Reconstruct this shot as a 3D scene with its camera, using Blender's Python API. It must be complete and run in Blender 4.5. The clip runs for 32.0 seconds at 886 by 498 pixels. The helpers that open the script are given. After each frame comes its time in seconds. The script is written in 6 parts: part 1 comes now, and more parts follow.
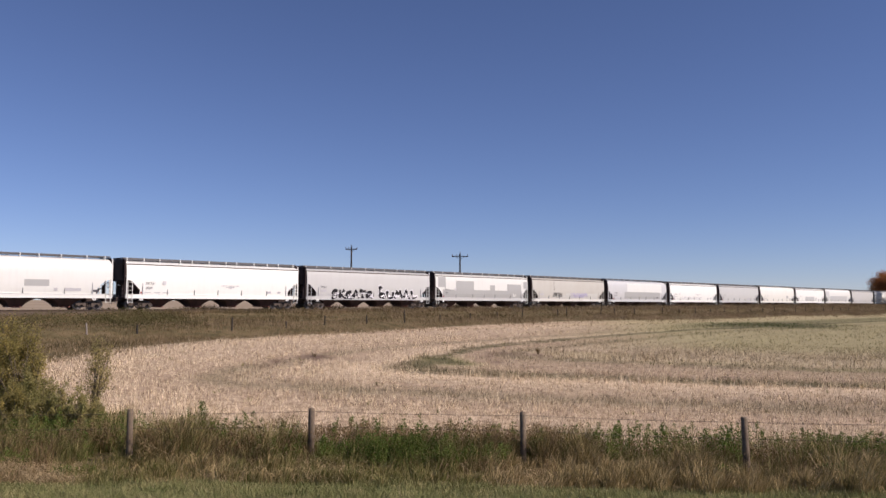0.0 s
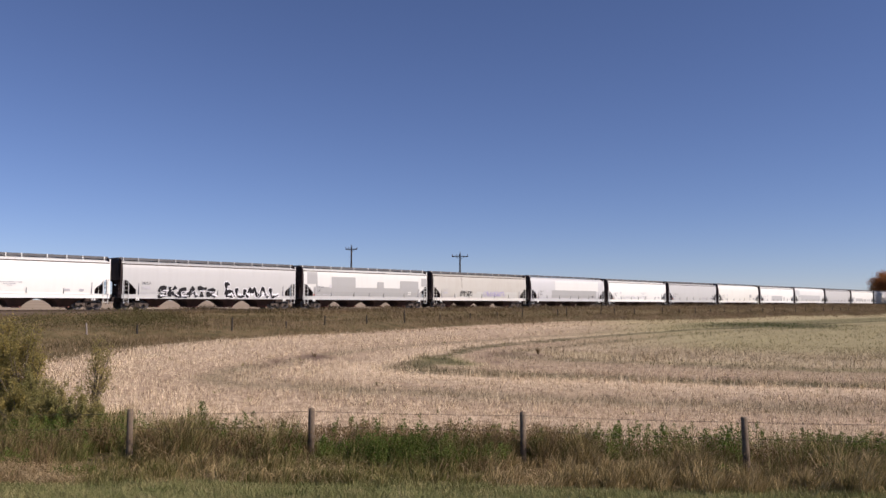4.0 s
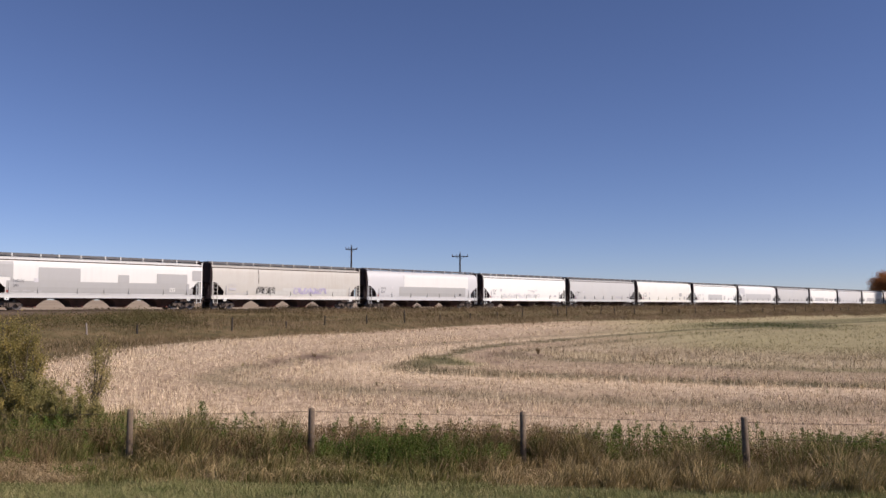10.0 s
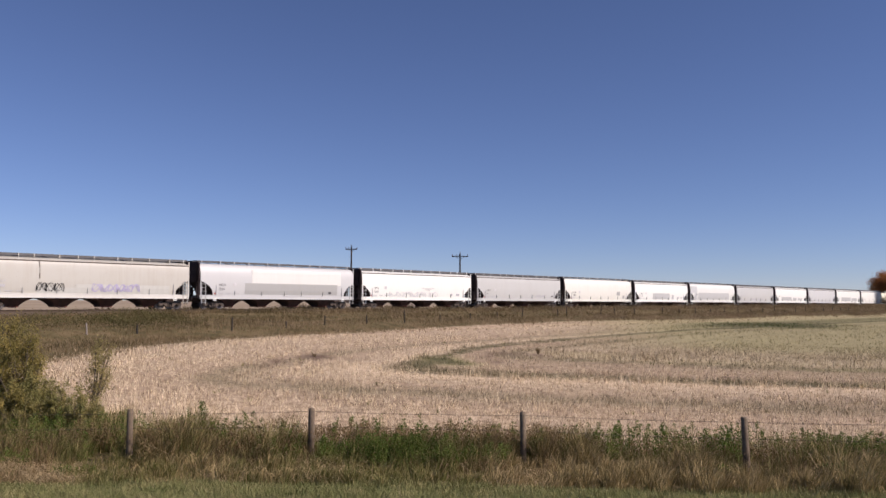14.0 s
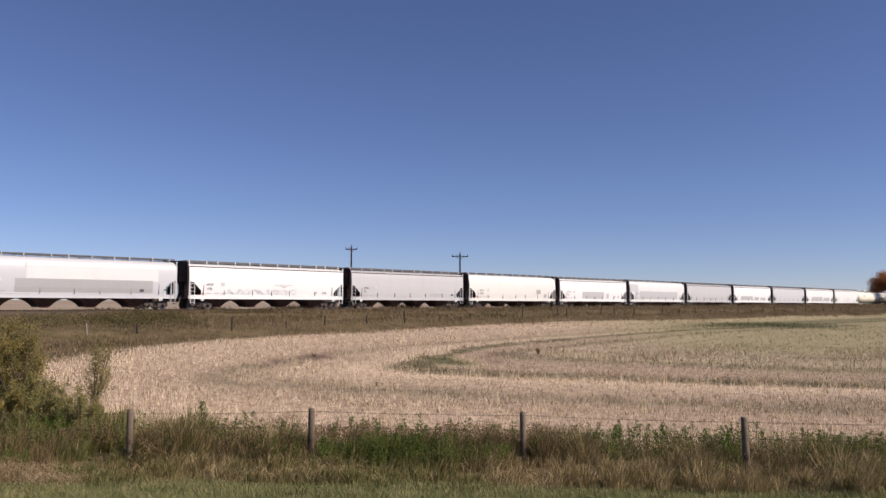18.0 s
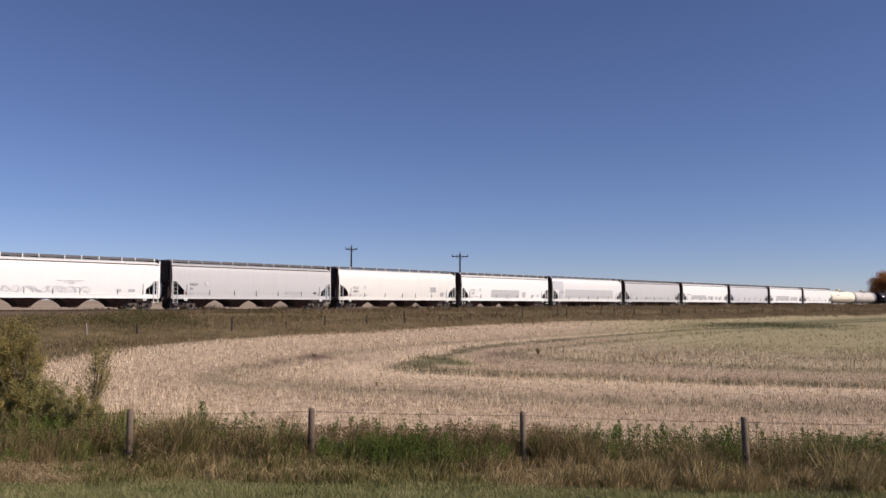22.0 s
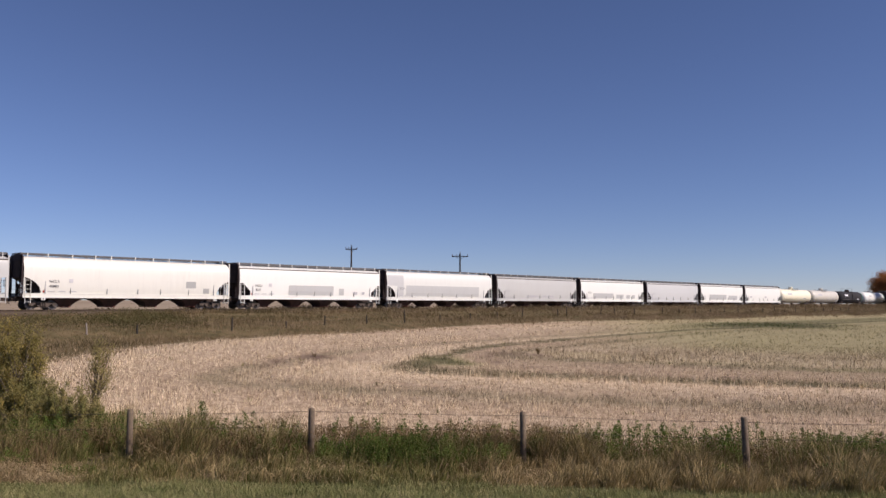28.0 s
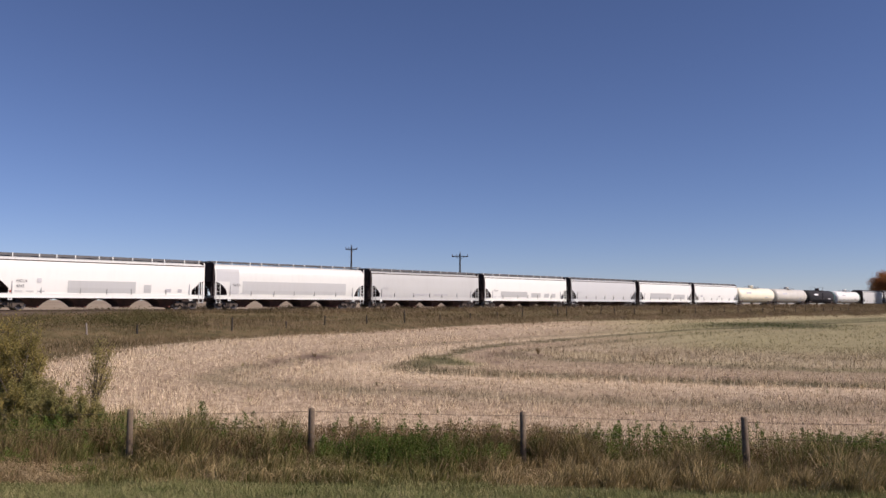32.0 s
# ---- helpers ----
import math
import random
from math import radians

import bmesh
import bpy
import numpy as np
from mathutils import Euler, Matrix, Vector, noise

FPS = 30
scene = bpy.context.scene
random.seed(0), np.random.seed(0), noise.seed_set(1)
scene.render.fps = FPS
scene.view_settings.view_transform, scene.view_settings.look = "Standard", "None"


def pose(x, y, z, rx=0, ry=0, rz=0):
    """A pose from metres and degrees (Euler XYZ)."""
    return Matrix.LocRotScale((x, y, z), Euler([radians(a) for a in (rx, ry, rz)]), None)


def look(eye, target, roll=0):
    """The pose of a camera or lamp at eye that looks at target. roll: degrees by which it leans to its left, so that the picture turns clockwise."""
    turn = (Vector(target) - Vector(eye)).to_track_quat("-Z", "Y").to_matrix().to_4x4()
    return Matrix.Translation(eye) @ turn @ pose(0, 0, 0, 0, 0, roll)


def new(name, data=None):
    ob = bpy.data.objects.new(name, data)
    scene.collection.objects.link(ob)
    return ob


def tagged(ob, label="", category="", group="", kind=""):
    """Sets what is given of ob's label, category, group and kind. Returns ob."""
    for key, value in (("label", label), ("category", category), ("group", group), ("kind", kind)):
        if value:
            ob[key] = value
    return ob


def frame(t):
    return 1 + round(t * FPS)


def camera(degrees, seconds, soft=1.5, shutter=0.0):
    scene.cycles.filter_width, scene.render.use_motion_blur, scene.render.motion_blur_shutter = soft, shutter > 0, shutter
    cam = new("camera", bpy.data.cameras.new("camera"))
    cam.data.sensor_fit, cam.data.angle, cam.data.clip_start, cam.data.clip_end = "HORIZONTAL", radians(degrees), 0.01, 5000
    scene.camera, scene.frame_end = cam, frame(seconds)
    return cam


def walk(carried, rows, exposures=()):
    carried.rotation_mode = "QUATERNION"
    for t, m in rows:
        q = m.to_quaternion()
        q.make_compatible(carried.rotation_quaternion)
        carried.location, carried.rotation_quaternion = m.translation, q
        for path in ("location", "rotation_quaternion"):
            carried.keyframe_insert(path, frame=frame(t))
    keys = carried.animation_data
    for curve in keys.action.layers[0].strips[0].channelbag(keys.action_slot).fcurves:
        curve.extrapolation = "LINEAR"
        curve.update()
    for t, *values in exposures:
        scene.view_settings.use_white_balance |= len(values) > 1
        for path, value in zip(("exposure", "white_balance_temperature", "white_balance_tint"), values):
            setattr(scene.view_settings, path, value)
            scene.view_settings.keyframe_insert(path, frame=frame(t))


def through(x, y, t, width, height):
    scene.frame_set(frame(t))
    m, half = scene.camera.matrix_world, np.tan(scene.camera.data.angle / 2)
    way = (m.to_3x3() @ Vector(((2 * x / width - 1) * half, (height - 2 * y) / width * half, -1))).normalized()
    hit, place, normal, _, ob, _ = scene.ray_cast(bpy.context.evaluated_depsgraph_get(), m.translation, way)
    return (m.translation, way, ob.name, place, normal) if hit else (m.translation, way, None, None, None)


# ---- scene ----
# ---------------------------------------------------------------- camera
EYE_Z = 3.70            # eye above the ditch floor
cam = camera(56.5, 32.0, soft=1.5)
TILT = 3.92
walk(cam, [(0.0, pose(0, 0, EYE_Z, 90 + TILT, 0, 0)), (32.0, pose(0, 0, EYE_Z, 90 + TILT, 0, 0))],
     exposures=[(0.0, 0.0, 6470, 30.6), (20.0, 0.0, 6470, 30.6), (22.5, -0.1, 6470, 30.6), (32.0, -0.1, 6470, 30.6)])

# ---------------------------------------------------------------- plan
THETA = math.atan2(1362.0, 1459.0)          # the track's bearing from the view axis
DX, DY = math.sin(THETA), math.cos(THETA)   # along the track, away from the eye
NX, NY = -DY, DX                            # across the track, away from the eye
TRACK_P = 73.45                             # eye to track centre line
RAIL_Z = 3.34                               # top of rail
PHI = math.degrees(math.atan2(DY, DX))
# couplings at the start, metres along the track: ahead of the first car, then behind each car
COUPLINGS = [80.65, 101.45, 121.95, 142.15, 162.45, 182.75, 203.6, 224.05, 244.45, 265.15, 285.5, 306.2, 326.6, 347.2, 367.65, 388.3, 408.65, 429.2, 449.0, 469.7, 490.8, 511.4, 532.0]


def to_up(x, y):
    """u, p of plan positions (numpy arrays work too)."""
    p = TRACK_P - (x * NX + y * NY)
    x0 = -71.9 / DY
    u = (x - x0) * DX + y * DY
    return u, p


RUN_T = [0, 4, 8, 12, 16, 20, 24, 28, 32]
RUN_S = [0.0, 20.71, 41.48, 62.93, 84.83, 106.94, 129.26, 151.75, 174.91]


def travel(t):
    """Metres that the train has run since the start: it gathers speed slowly."""
    d = np.gradient(RUN_S, RUN_T)
    i = min(7, max(0, int(t // 4)))
    h = (t - RUN_T[i]) / 4
    return float((2 * h ** 3 - 3 * h ** 2 + 1) * RUN_S[i] + (h ** 3 - 2 * h ** 2 + h) * d[i] * 4 + (3 * h ** 2 - 2 * h ** 3) * RUN_S[i + 1] + (h ** 3 - h ** 2) * d[i + 1] * 4)


# ---------------------------------------------------------------- world and sun
SUN_AZ, SUN_EL = radians(109), radians(37)      # clockwise from the view axis
sun_dir = Vector((math.sin(SUN_AZ) * math.cos(SUN_EL), math.cos(SUN_AZ) * math.cos(SUN_EL), math.sin(SUN_EL)))
world = bpy.data.worlds.new("world")
scene.world = world
world.use_nodes = True
wn = world.node_tree.nodes
sky = wn.new("ShaderNodeTexSky")
sky.sky_type = "NISHITA"
sky.sun_disc = False
sky.sun_elevation, sky.sun_rotation = SUN_EL, SUN_AZ
sky.air_density, sky.dust_density, sky.ozone_density, sky.altitude = 1.0, 0.0, 5.35, 2600
wn["Background"].inputs["Strength"].default_value = 0.086
world.node_tree.links.new(sky.outputs[0], wn["Background"].inputs["Color"])
sun = new("sun", bpy.data.lights.new("sun", "SUN"))
sun.data.energy, sun.data.angle, sun.data.color = 5.0, radians(0.53), (1.0, 0.95, 0.81)
sun.matrix_world = look((0, 0, 60), Vector((0, 0, 60)) - sun_dir)


# ---------------------------------------------------------------- materials
def nodes_of(name):
    m = bpy.data.materials.new(name)
    m.use_nodes = True
    return m, m.node_tree.nodes, m.node_tree.links, m.node_tree.nodes["Principled BSDF"]


def ramp(n, stops):
    r = n.new("ShaderNodeValToRGB")
    e = r.color_ramp.elements
    while len(e) < len(stops):
        e.new(0.5)
    for el, (pos, col) in zip(e, stops):
        el.position, el.color = pos, (*col, 1)
    return r


def tex_noise(n, l, scale, detail=4, rough=0.55, coord=None):
    t = n.new("ShaderNodeTexNoise")
    t.inputs["Scale"].default_value, t.inputs["Detail"].default_value, t.inputs["Roughness"].default_value = scale, detail, rough
    if coord is not None:
        l.new(coord, t.inputs["Vector"])
    return t


def mixed(n, l, fac, a, b, mode="MIX"):
    m = n.new("ShaderNodeMix")
    m.data_type, m.blend_type = "RGBA", mode
    for sock, v in ((m.inputs[0], fac), (m.inputs[6], a), (m.inputs[7], b)):
        if isinstance(v, (int, float)):
            sock.default_value = v
        elif isinstance(v, tuple):
            sock.default_value = (*v, 1)
        else:
            l.new(v, sock)
    return m.outputs[2]


def maths(n, l, op, a, b=0.0):
    m = n.new("ShaderNodeMath")
    m.operation = op
    for sock, v in ((m.inputs[0], a), (m.inputs[1], b)):
        if isinstance(v, (int, float)):
            sock.default_value = v
        else:
            l.new(v, sock)
    return m.outputs[0]


def bump(n, l, bsdf, height, strength=0.3, dist=0.02):
    b = n.new("ShaderNodeBump")
    b.inputs["Strength"].default_value, b.inputs["Distance"].default_value = strength, dist
    l.new(height, b.inputs["Height"])
    l.new(b.outputs[0], bsdf.inputs["Normal"])


def plain(name, c1, c2, scale=6.0, rough=0.7, metal=0.0, strength=0.2, fine=40.0):
    """Two-tone surface with grain at two scales."""
    m, n, l, b = nodes_of(name)
    co = n.new("ShaderNodeTexCoord").outputs["Object"]
    big, small = tex_noise(n, l, scale, coord=co), tex_noise(n, l, fine, coord=co)
    f = maths(n, l, "ADD", maths(n, l, "MULTIPLY", big.outputs[0], 0.65), maths(n, l, "MULTIPLY", small.outputs[0], 0.35))
    r = ramp(n, [(0.32, c1), (0.68, c2)])
    l.new(f, r.inputs[0])
    l.new(r.outputs[0], b.inputs["Base Color"])
    b.inputs["Roughness"].default_value, b.inputs["Metallic"].default_value = rough, metal
    bump(n, l, b, small.outputs[0], strength, 0.01)
    return m


def car_paint(name, col, grime=(0.16, 0.13, 0.10), amount=0.35, rough=0.45, streak=2.2):
    """Car body paint: rain streaks run down it, dust gathers in clouds, rust specks."""
    m, n, l, b = nodes_of(name)
    co = n.new("ShaderNodeTexCoord").outputs["Object"]
    oi = n.new("ShaderNodeObjectInfo").outputs["Random"]
    mp = n.new("ShaderNodeMapping")
    mp.inputs["Scale"].default_value = (streak, streak, 0.14)
    l.new(co, mp.inputs["Vector"])
    shift = n.new("ShaderNodeCombineXYZ")
    l.new(maths(n, l, "MULTIPLY", oi, 37.0), shift.inputs[0])
    add = n.new("ShaderNodeVectorMath")
    l.new(mp.outputs[0], add.inputs[0])
    l.new(shift.outputs[0], add.inputs[1])
    st = tex_noise(n, l, 1.6, 5, 0.65, add.outputs[0])
    add2 = n.new("ShaderNodeVectorMath")
    l.new(co, add2.inputs[0])
    l.new(shift.outputs[0], add2.inputs[1])
    cl = tex_noise(n, l, 0.45, 4, 0.6, add2.outputs[0])
    sp = tex_noise(n, l, 9.0, 3, 0.6, add2.outputs[0])
    f = maths(n, l, "MULTIPLY", st.outputs[0], cl.outputs[0])
    r = ramp(n, [(0.20, (0, 0, 0)), (0.55, (1, 1, 1))])
    l.new(f, r.inputs[0])
    c = mixed(n, l, maths(n, l, "MULTIPLY", r.outputs[0], amount), col, grime)
    r2 = ramp(n, [(0.66, (0, 0, 0)), (0.76, (1, 1, 1))])
    l.new(sp.outputs[0], r2.inputs[0])
    c = mixed(n, l, maths(n, l, "MULTIPLY", r2.outputs[0], amount * 0.8), c, (0.20, 0.10, 0.05))
    l.new(c, b.inputs["Base Color"])
    b.inputs["Roughness"].default_value = rough
    bump(n, l, b, cl.outputs[0], 0.12, 0.03)
    return m


def leafy(name, cols, rough=0.6, through=0.25, scale=0.55, piece=0.55):
    """Leaves and blades: a colour a piece, along a ramp, with patches across the plan."""
    m, n, l, b = nodes_of(name)
    g = n.new("ShaderNodeNewGeometry")
    big = tex_noise(n, l, scale, 4, 0.6, g.outputs["Position"])
    f = maths(n, l, "ADD", maths(n, l, "MULTIPLY", g.outputs["Random Per Island"], piece), maths(n, l, "ADD", maths(n, l, "MULTIPLY", big.outputs[0], 1.65 - 2 * piece), 0.75 * (piece - 0.55)))
    r = ramp(n, [(0.1 + 0.85 * i / (len(cols) - 1), c) for i, c in enumerate(cols)])
    l.new(f, r.inputs[0])
    l.new(r.outputs[0], b.inputs["Base Color"])
    b.inputs["Roughness"].default_value = rough
    b.inputs["Specular IOR Level"].default_value = 0.1
    tr = n.new("ShaderNodeBsdfTranslucent")
    l.new(r.outputs[0], tr.inputs["Color"])
    mx = n.new("ShaderNodeMixShader")
    mx.inputs[0].default_value = through
    l.new(b.outputs[0], mx.inputs[1])
    l.new(tr.outputs[0], mx.inputs[2])
    l.new(mx.outputs[0], n["Material Output"].inputs["Surface"])
    return m


M_WHITE = car_paint("white_car_paint", (0.71, 0.723, 0.66), amount=0.12)
M_BRIGHT = car_paint("bright_white_car_paint", (0.81, 0.825, 0.755), amount=0.08)
M_WARM = car_paint("warm_white_car_paint", (0.75, 0.75, 0.66), amount=0.15)
M_GREY = car_paint("pale_grey_car_paint", (0.53, 0.54, 0.505), amount=0.14)
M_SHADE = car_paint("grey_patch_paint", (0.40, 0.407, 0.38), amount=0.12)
M_MIDPATCH = car_paint("mid_grey_patch_paint", (0.51, 0.522, 0.495), amount=0.12)
M_PALE = car_paint("very_pale_grey_car_paint", (0.585, 0.60, 0.575), amount=0.10)
M_LIGHTPATCH = car_paint("light_patch_paint", (0.55, 0.563, 0.54), amount=0.10)
M_CREAM = car_paint("cream_car_paint", (0.52, 0.51, 0.44), (0.34, 0.27, 0.18), amount=0.38)
M_CREAMSILL = car_paint("cream_sill_paint", (0.66, 0.655, 0.59), (0.38, 0.29, 0.19), amount=0.25)
M_WASH = car_paint("washed_cream_paint", (0.555, 0.56, 0.50), amount=0.2)
M_CREAMTANK = car_paint("cream_tank_paint", (0.88, 0.83, 0.62), amount=0.14)
M_BEIGETANK = car_paint("beige_tank_paint", (0.62, 0.60, 0.51), amount=0.3)
M_BLACKTANK = car_paint("black_tank_paint", (0.012, 0.012, 0.014), (0.06, 0.05, 0.045), amount=0.4, rough=0.9)
# car ends: the shade between cars is put into this near-black brown
M_END = plain("shade_brown_end", (0.026, 0.017, 0.017), (0.062, 0.038, 0.036), 1.5, 0.8)
M_UNDER = plain("grimy_underframe", (0.024, 0.016, 0.013), (0.075, 0.05, 0.04), 2.0, 0.85)
M_BAY = plain("red_brown_bay_paint", (0.038, 0.022, 0.018), (0.115, 0.062, 0.048), 1.5, 0.8)
M_GATE = plain("rust_red_gate", (0.10, 0.035, 0.025), (0.22, 0.085, 0.06), 3.0, 0.75)
M_DUSTY = plain("dusty_cast_steel", (0.035, 0.027, 0.021), (0.13, 0.10, 0.077), 2.5, 0.85)
M_STEEL = plain("worn_steel", (0.10, 0.09, 0.085), (0.20, 0.18, 0.16), 3.0, 0.5, 0.6)
M_GRATING = plain("dull_grating", (0.07, 0.07, 0.07), (0.15, 0.15, 0.145), 3.0, 0.6, 0.3)
M_RUST = plain("rusty_steel", (0.045, 0.03, 0.02), (0.10, 0.07, 0.045), 3.0, 0.8, 0.2)
M_LETTER = plain("dark_lettering", (0.05, 0.05, 0.055), (0.12, 0.12, 0.125), 8.0, 0.7)
M_FAINT = plain("faded_lettering", (0.40, 0.40, 0.40), (0.58, 0.58, 0.58), 8.0, 0.7)
M_PALEPRINT = plain("pale_stencil", (0.52, 0.52, 0.51), (0.66, 0.66, 0.65), 8.0, 0.7)
M_SPRAY = plain("black_spray_paint", (0.006, 0.006, 0.007), (0.018, 0.017, 0.018), 4.0, 0.9)
M_SPRAYWHITE = plain("white_spray_paint", (0.78, 0.78, 0.78), (0.86, 0.86, 0.86), 4.0, 0.6)
M_SPRAYVIOLET = plain("violet_spray_paint", (0.36, 0.33, 0.50), (0.48, 0.44, 0.58), 4.0, 0.6)
M_SPRAYGREY = plain("grey_spray_paint", (0.52, 0.52, 0.54), (0.66, 0.66, 0.66), 4.0, 0.6)
M_RED = plain("red_label_paint", (0.35, 0.05, 0.03), (0.45, 0.09, 0.06), 4.0, 0.6)
M_GREEN = plain("green_band_paint", (0.02, 0.11, 0.08), (0.04, 0.16, 0.12), 4.0, 0.5)
M_POST = plain("weathered_post_wood", (0.07, 0.05, 0.032), (0.25, 0.19, 0.125), 3.0, 0.9, 0, 0.6, 30)
M_POLE = plain("creosoted_pole_wood", (0.012, 0.011, 0.011), (0.034, 0.03, 0.029), 2.0, 0.9, 0, 0.5)
M_PALEPOST = plain("bleached_post", (0.20, 0.17, 0.14), (0.32, 0.28, 0.24), 3.0, 0.9)
M_WIRE = plain("rusted_wire", (0.05, 0.04, 0.03), (0.11, 0.085, 0.065), 5.0, 0.8, 0.2)
M_BARK = plain("grey_bark", (0.08, 0.066, 0.045), (0.19, 0.155, 0.11), 5.0, 0.95, 0, 0.6)
M_BALLAST = plain("ballast_stone", (0.05, 0.035, 0.02), (0.13, 0.094, 0.06), 4.0, 0.95, 0, 1.0, 14)
M_TIE = plain("creosoted_tie", (0.03, 0.025, 0.02), (0.09, 0.075, 0.06), 4.0, 0.95)
M_INSULATOR = plain("brown_glaze", (0.05, 0.03, 0.02), (0.10, 0.06, 0.04), 8.0, 0.3)

M_TALL = leafy("tall_grass", [(0.045, 0.059, 0.014), (0.125, 0.137, 0.039), (0.29, 0.242, 0.097), (0.60, 0.475, 0.255)], scale=3.2, piece=0.4)
M_DRY = leafy("dry_grass", [(0.08, 0.07, 0.023), (0.21, 0.168, 0.068), (0.43, 0.327, 0.157), (0.74, 0.575, 0.335)], scale=3.0, piece=0.42)
M_STRAWGRASS = leafy("lodged_grass", [(0.138, 0.113, 0.046), (0.299, 0.224, 0.109), (0.506, 0.385, 0.213), (0.713, 0.564, 0.345)], scale=2.5, piece=0.5)
M_WEED = leafy("green_weed", [(0.0283, 0.0541, 0.0103), (0.0709, 0.113, 0.0206), (0.155, 0.206, 0.0438), (0.283, 0.29, 0.0965)], scale=2.5, piece=0.34)
M_FRESHWEED = leafy("fresh_weed", [(0.05, 0.085, 0.014), (0.11, 0.17, 0.028), (0.20, 0.27, 0.055)], scale=2.0, piece=0.3)
M_OLIVE = leafy("olive_leaves", [(0.08, 0.088, 0.024), (0.16, 0.165, 0.048), (0.25, 0.22, 0.08), (0.33, 0.26, 0.12)], 0.7, 0.38, 0.9, 0.4)
M_BRUSH = leafy("bank_brush_leaves", [(0.055, 0.056, 0.02), (0.095, 0.092, 0.033), (0.135, 0.118, 0.05), (0.18, 0.14, 0.066)], 0.7, 0.3, 0.3, 0.3)
M_REDWEED = leafy("rusty_weed", [(0.13, 0.085, 0.04), (0.21, 0.145, 0.07), (0.31, 0.22, 0.115)])
M_MOWN = leafy("mown_grass", [(0.09, 0.117, 0.037), (0.178, 0.198, 0.0693), (0.318, 0.288, 0.128), (0.54, 0.45, 0.262)], scale=1.8, piece=0.34)
M_ROWGRASS = leafy("rail_side_grass", [(0.06, 0.05, 0.021), (0.125, 0.097, 0.042), (0.235, 0.168, 0.09), (0.37, 0.262, 0.155)], through=0.25, scale=0.2, piece=0.16)
M_BUSH = leafy("yellowing_leaves", [(0.14, 0.132, 0.045), (0.28, 0.242, 0.08), (0.46, 0.365, 0.12), (0.65, 0.49, 0.165)], 0.7, 0.5, 2.2, 0.16)
M_LOWSHRUB = leafy("grey_green_leaves", [(0.146, 0.148, 0.0515), (0.28, 0.267, 0.0952), (0.414, 0.353, 0.146), (0.56, 0.437, 0.224)], 0.7, 0.5, 1.2, 0.16)
M_SAPLING = leafy("sapling_leaves", [(0.21, 0.19, 0.078), (0.36, 0.31, 0.125), (0.54, 0.43, 0.18)], 0.7, 0.5, 1.2, 0.2)
M_ROWDRY = leafy("tan_rail_side_grass", [(0.14, 0.105, 0.054), (0.225, 0.168, 0.094), (0.33, 0.248, 0.15), (0.48, 0.365, 0.235)], through=0.25, scale=0.3, piece=0.16)
M_AUTUMN = leafy("autumn_leaves", [(0.131, 0.0725, 0.0319), (0.304, 0.138, 0.0508), (0.551, 0.232, 0.0798), (0.392, 0.275, 0.087)], 0.7, 0.4, 0.2)
M_VOLUNTEER = leafy("volunteer_leaves", [(0.06, 0.086, 0.03), (0.11, 0.135, 0.053), (0.175, 0.19, 0.083)], scale=0.2)


def clipped(n, l, v):
    m = n.new("ShaderNodeClamp")
    l.new(v, m.inputs[0])
    return m.outputs[0]


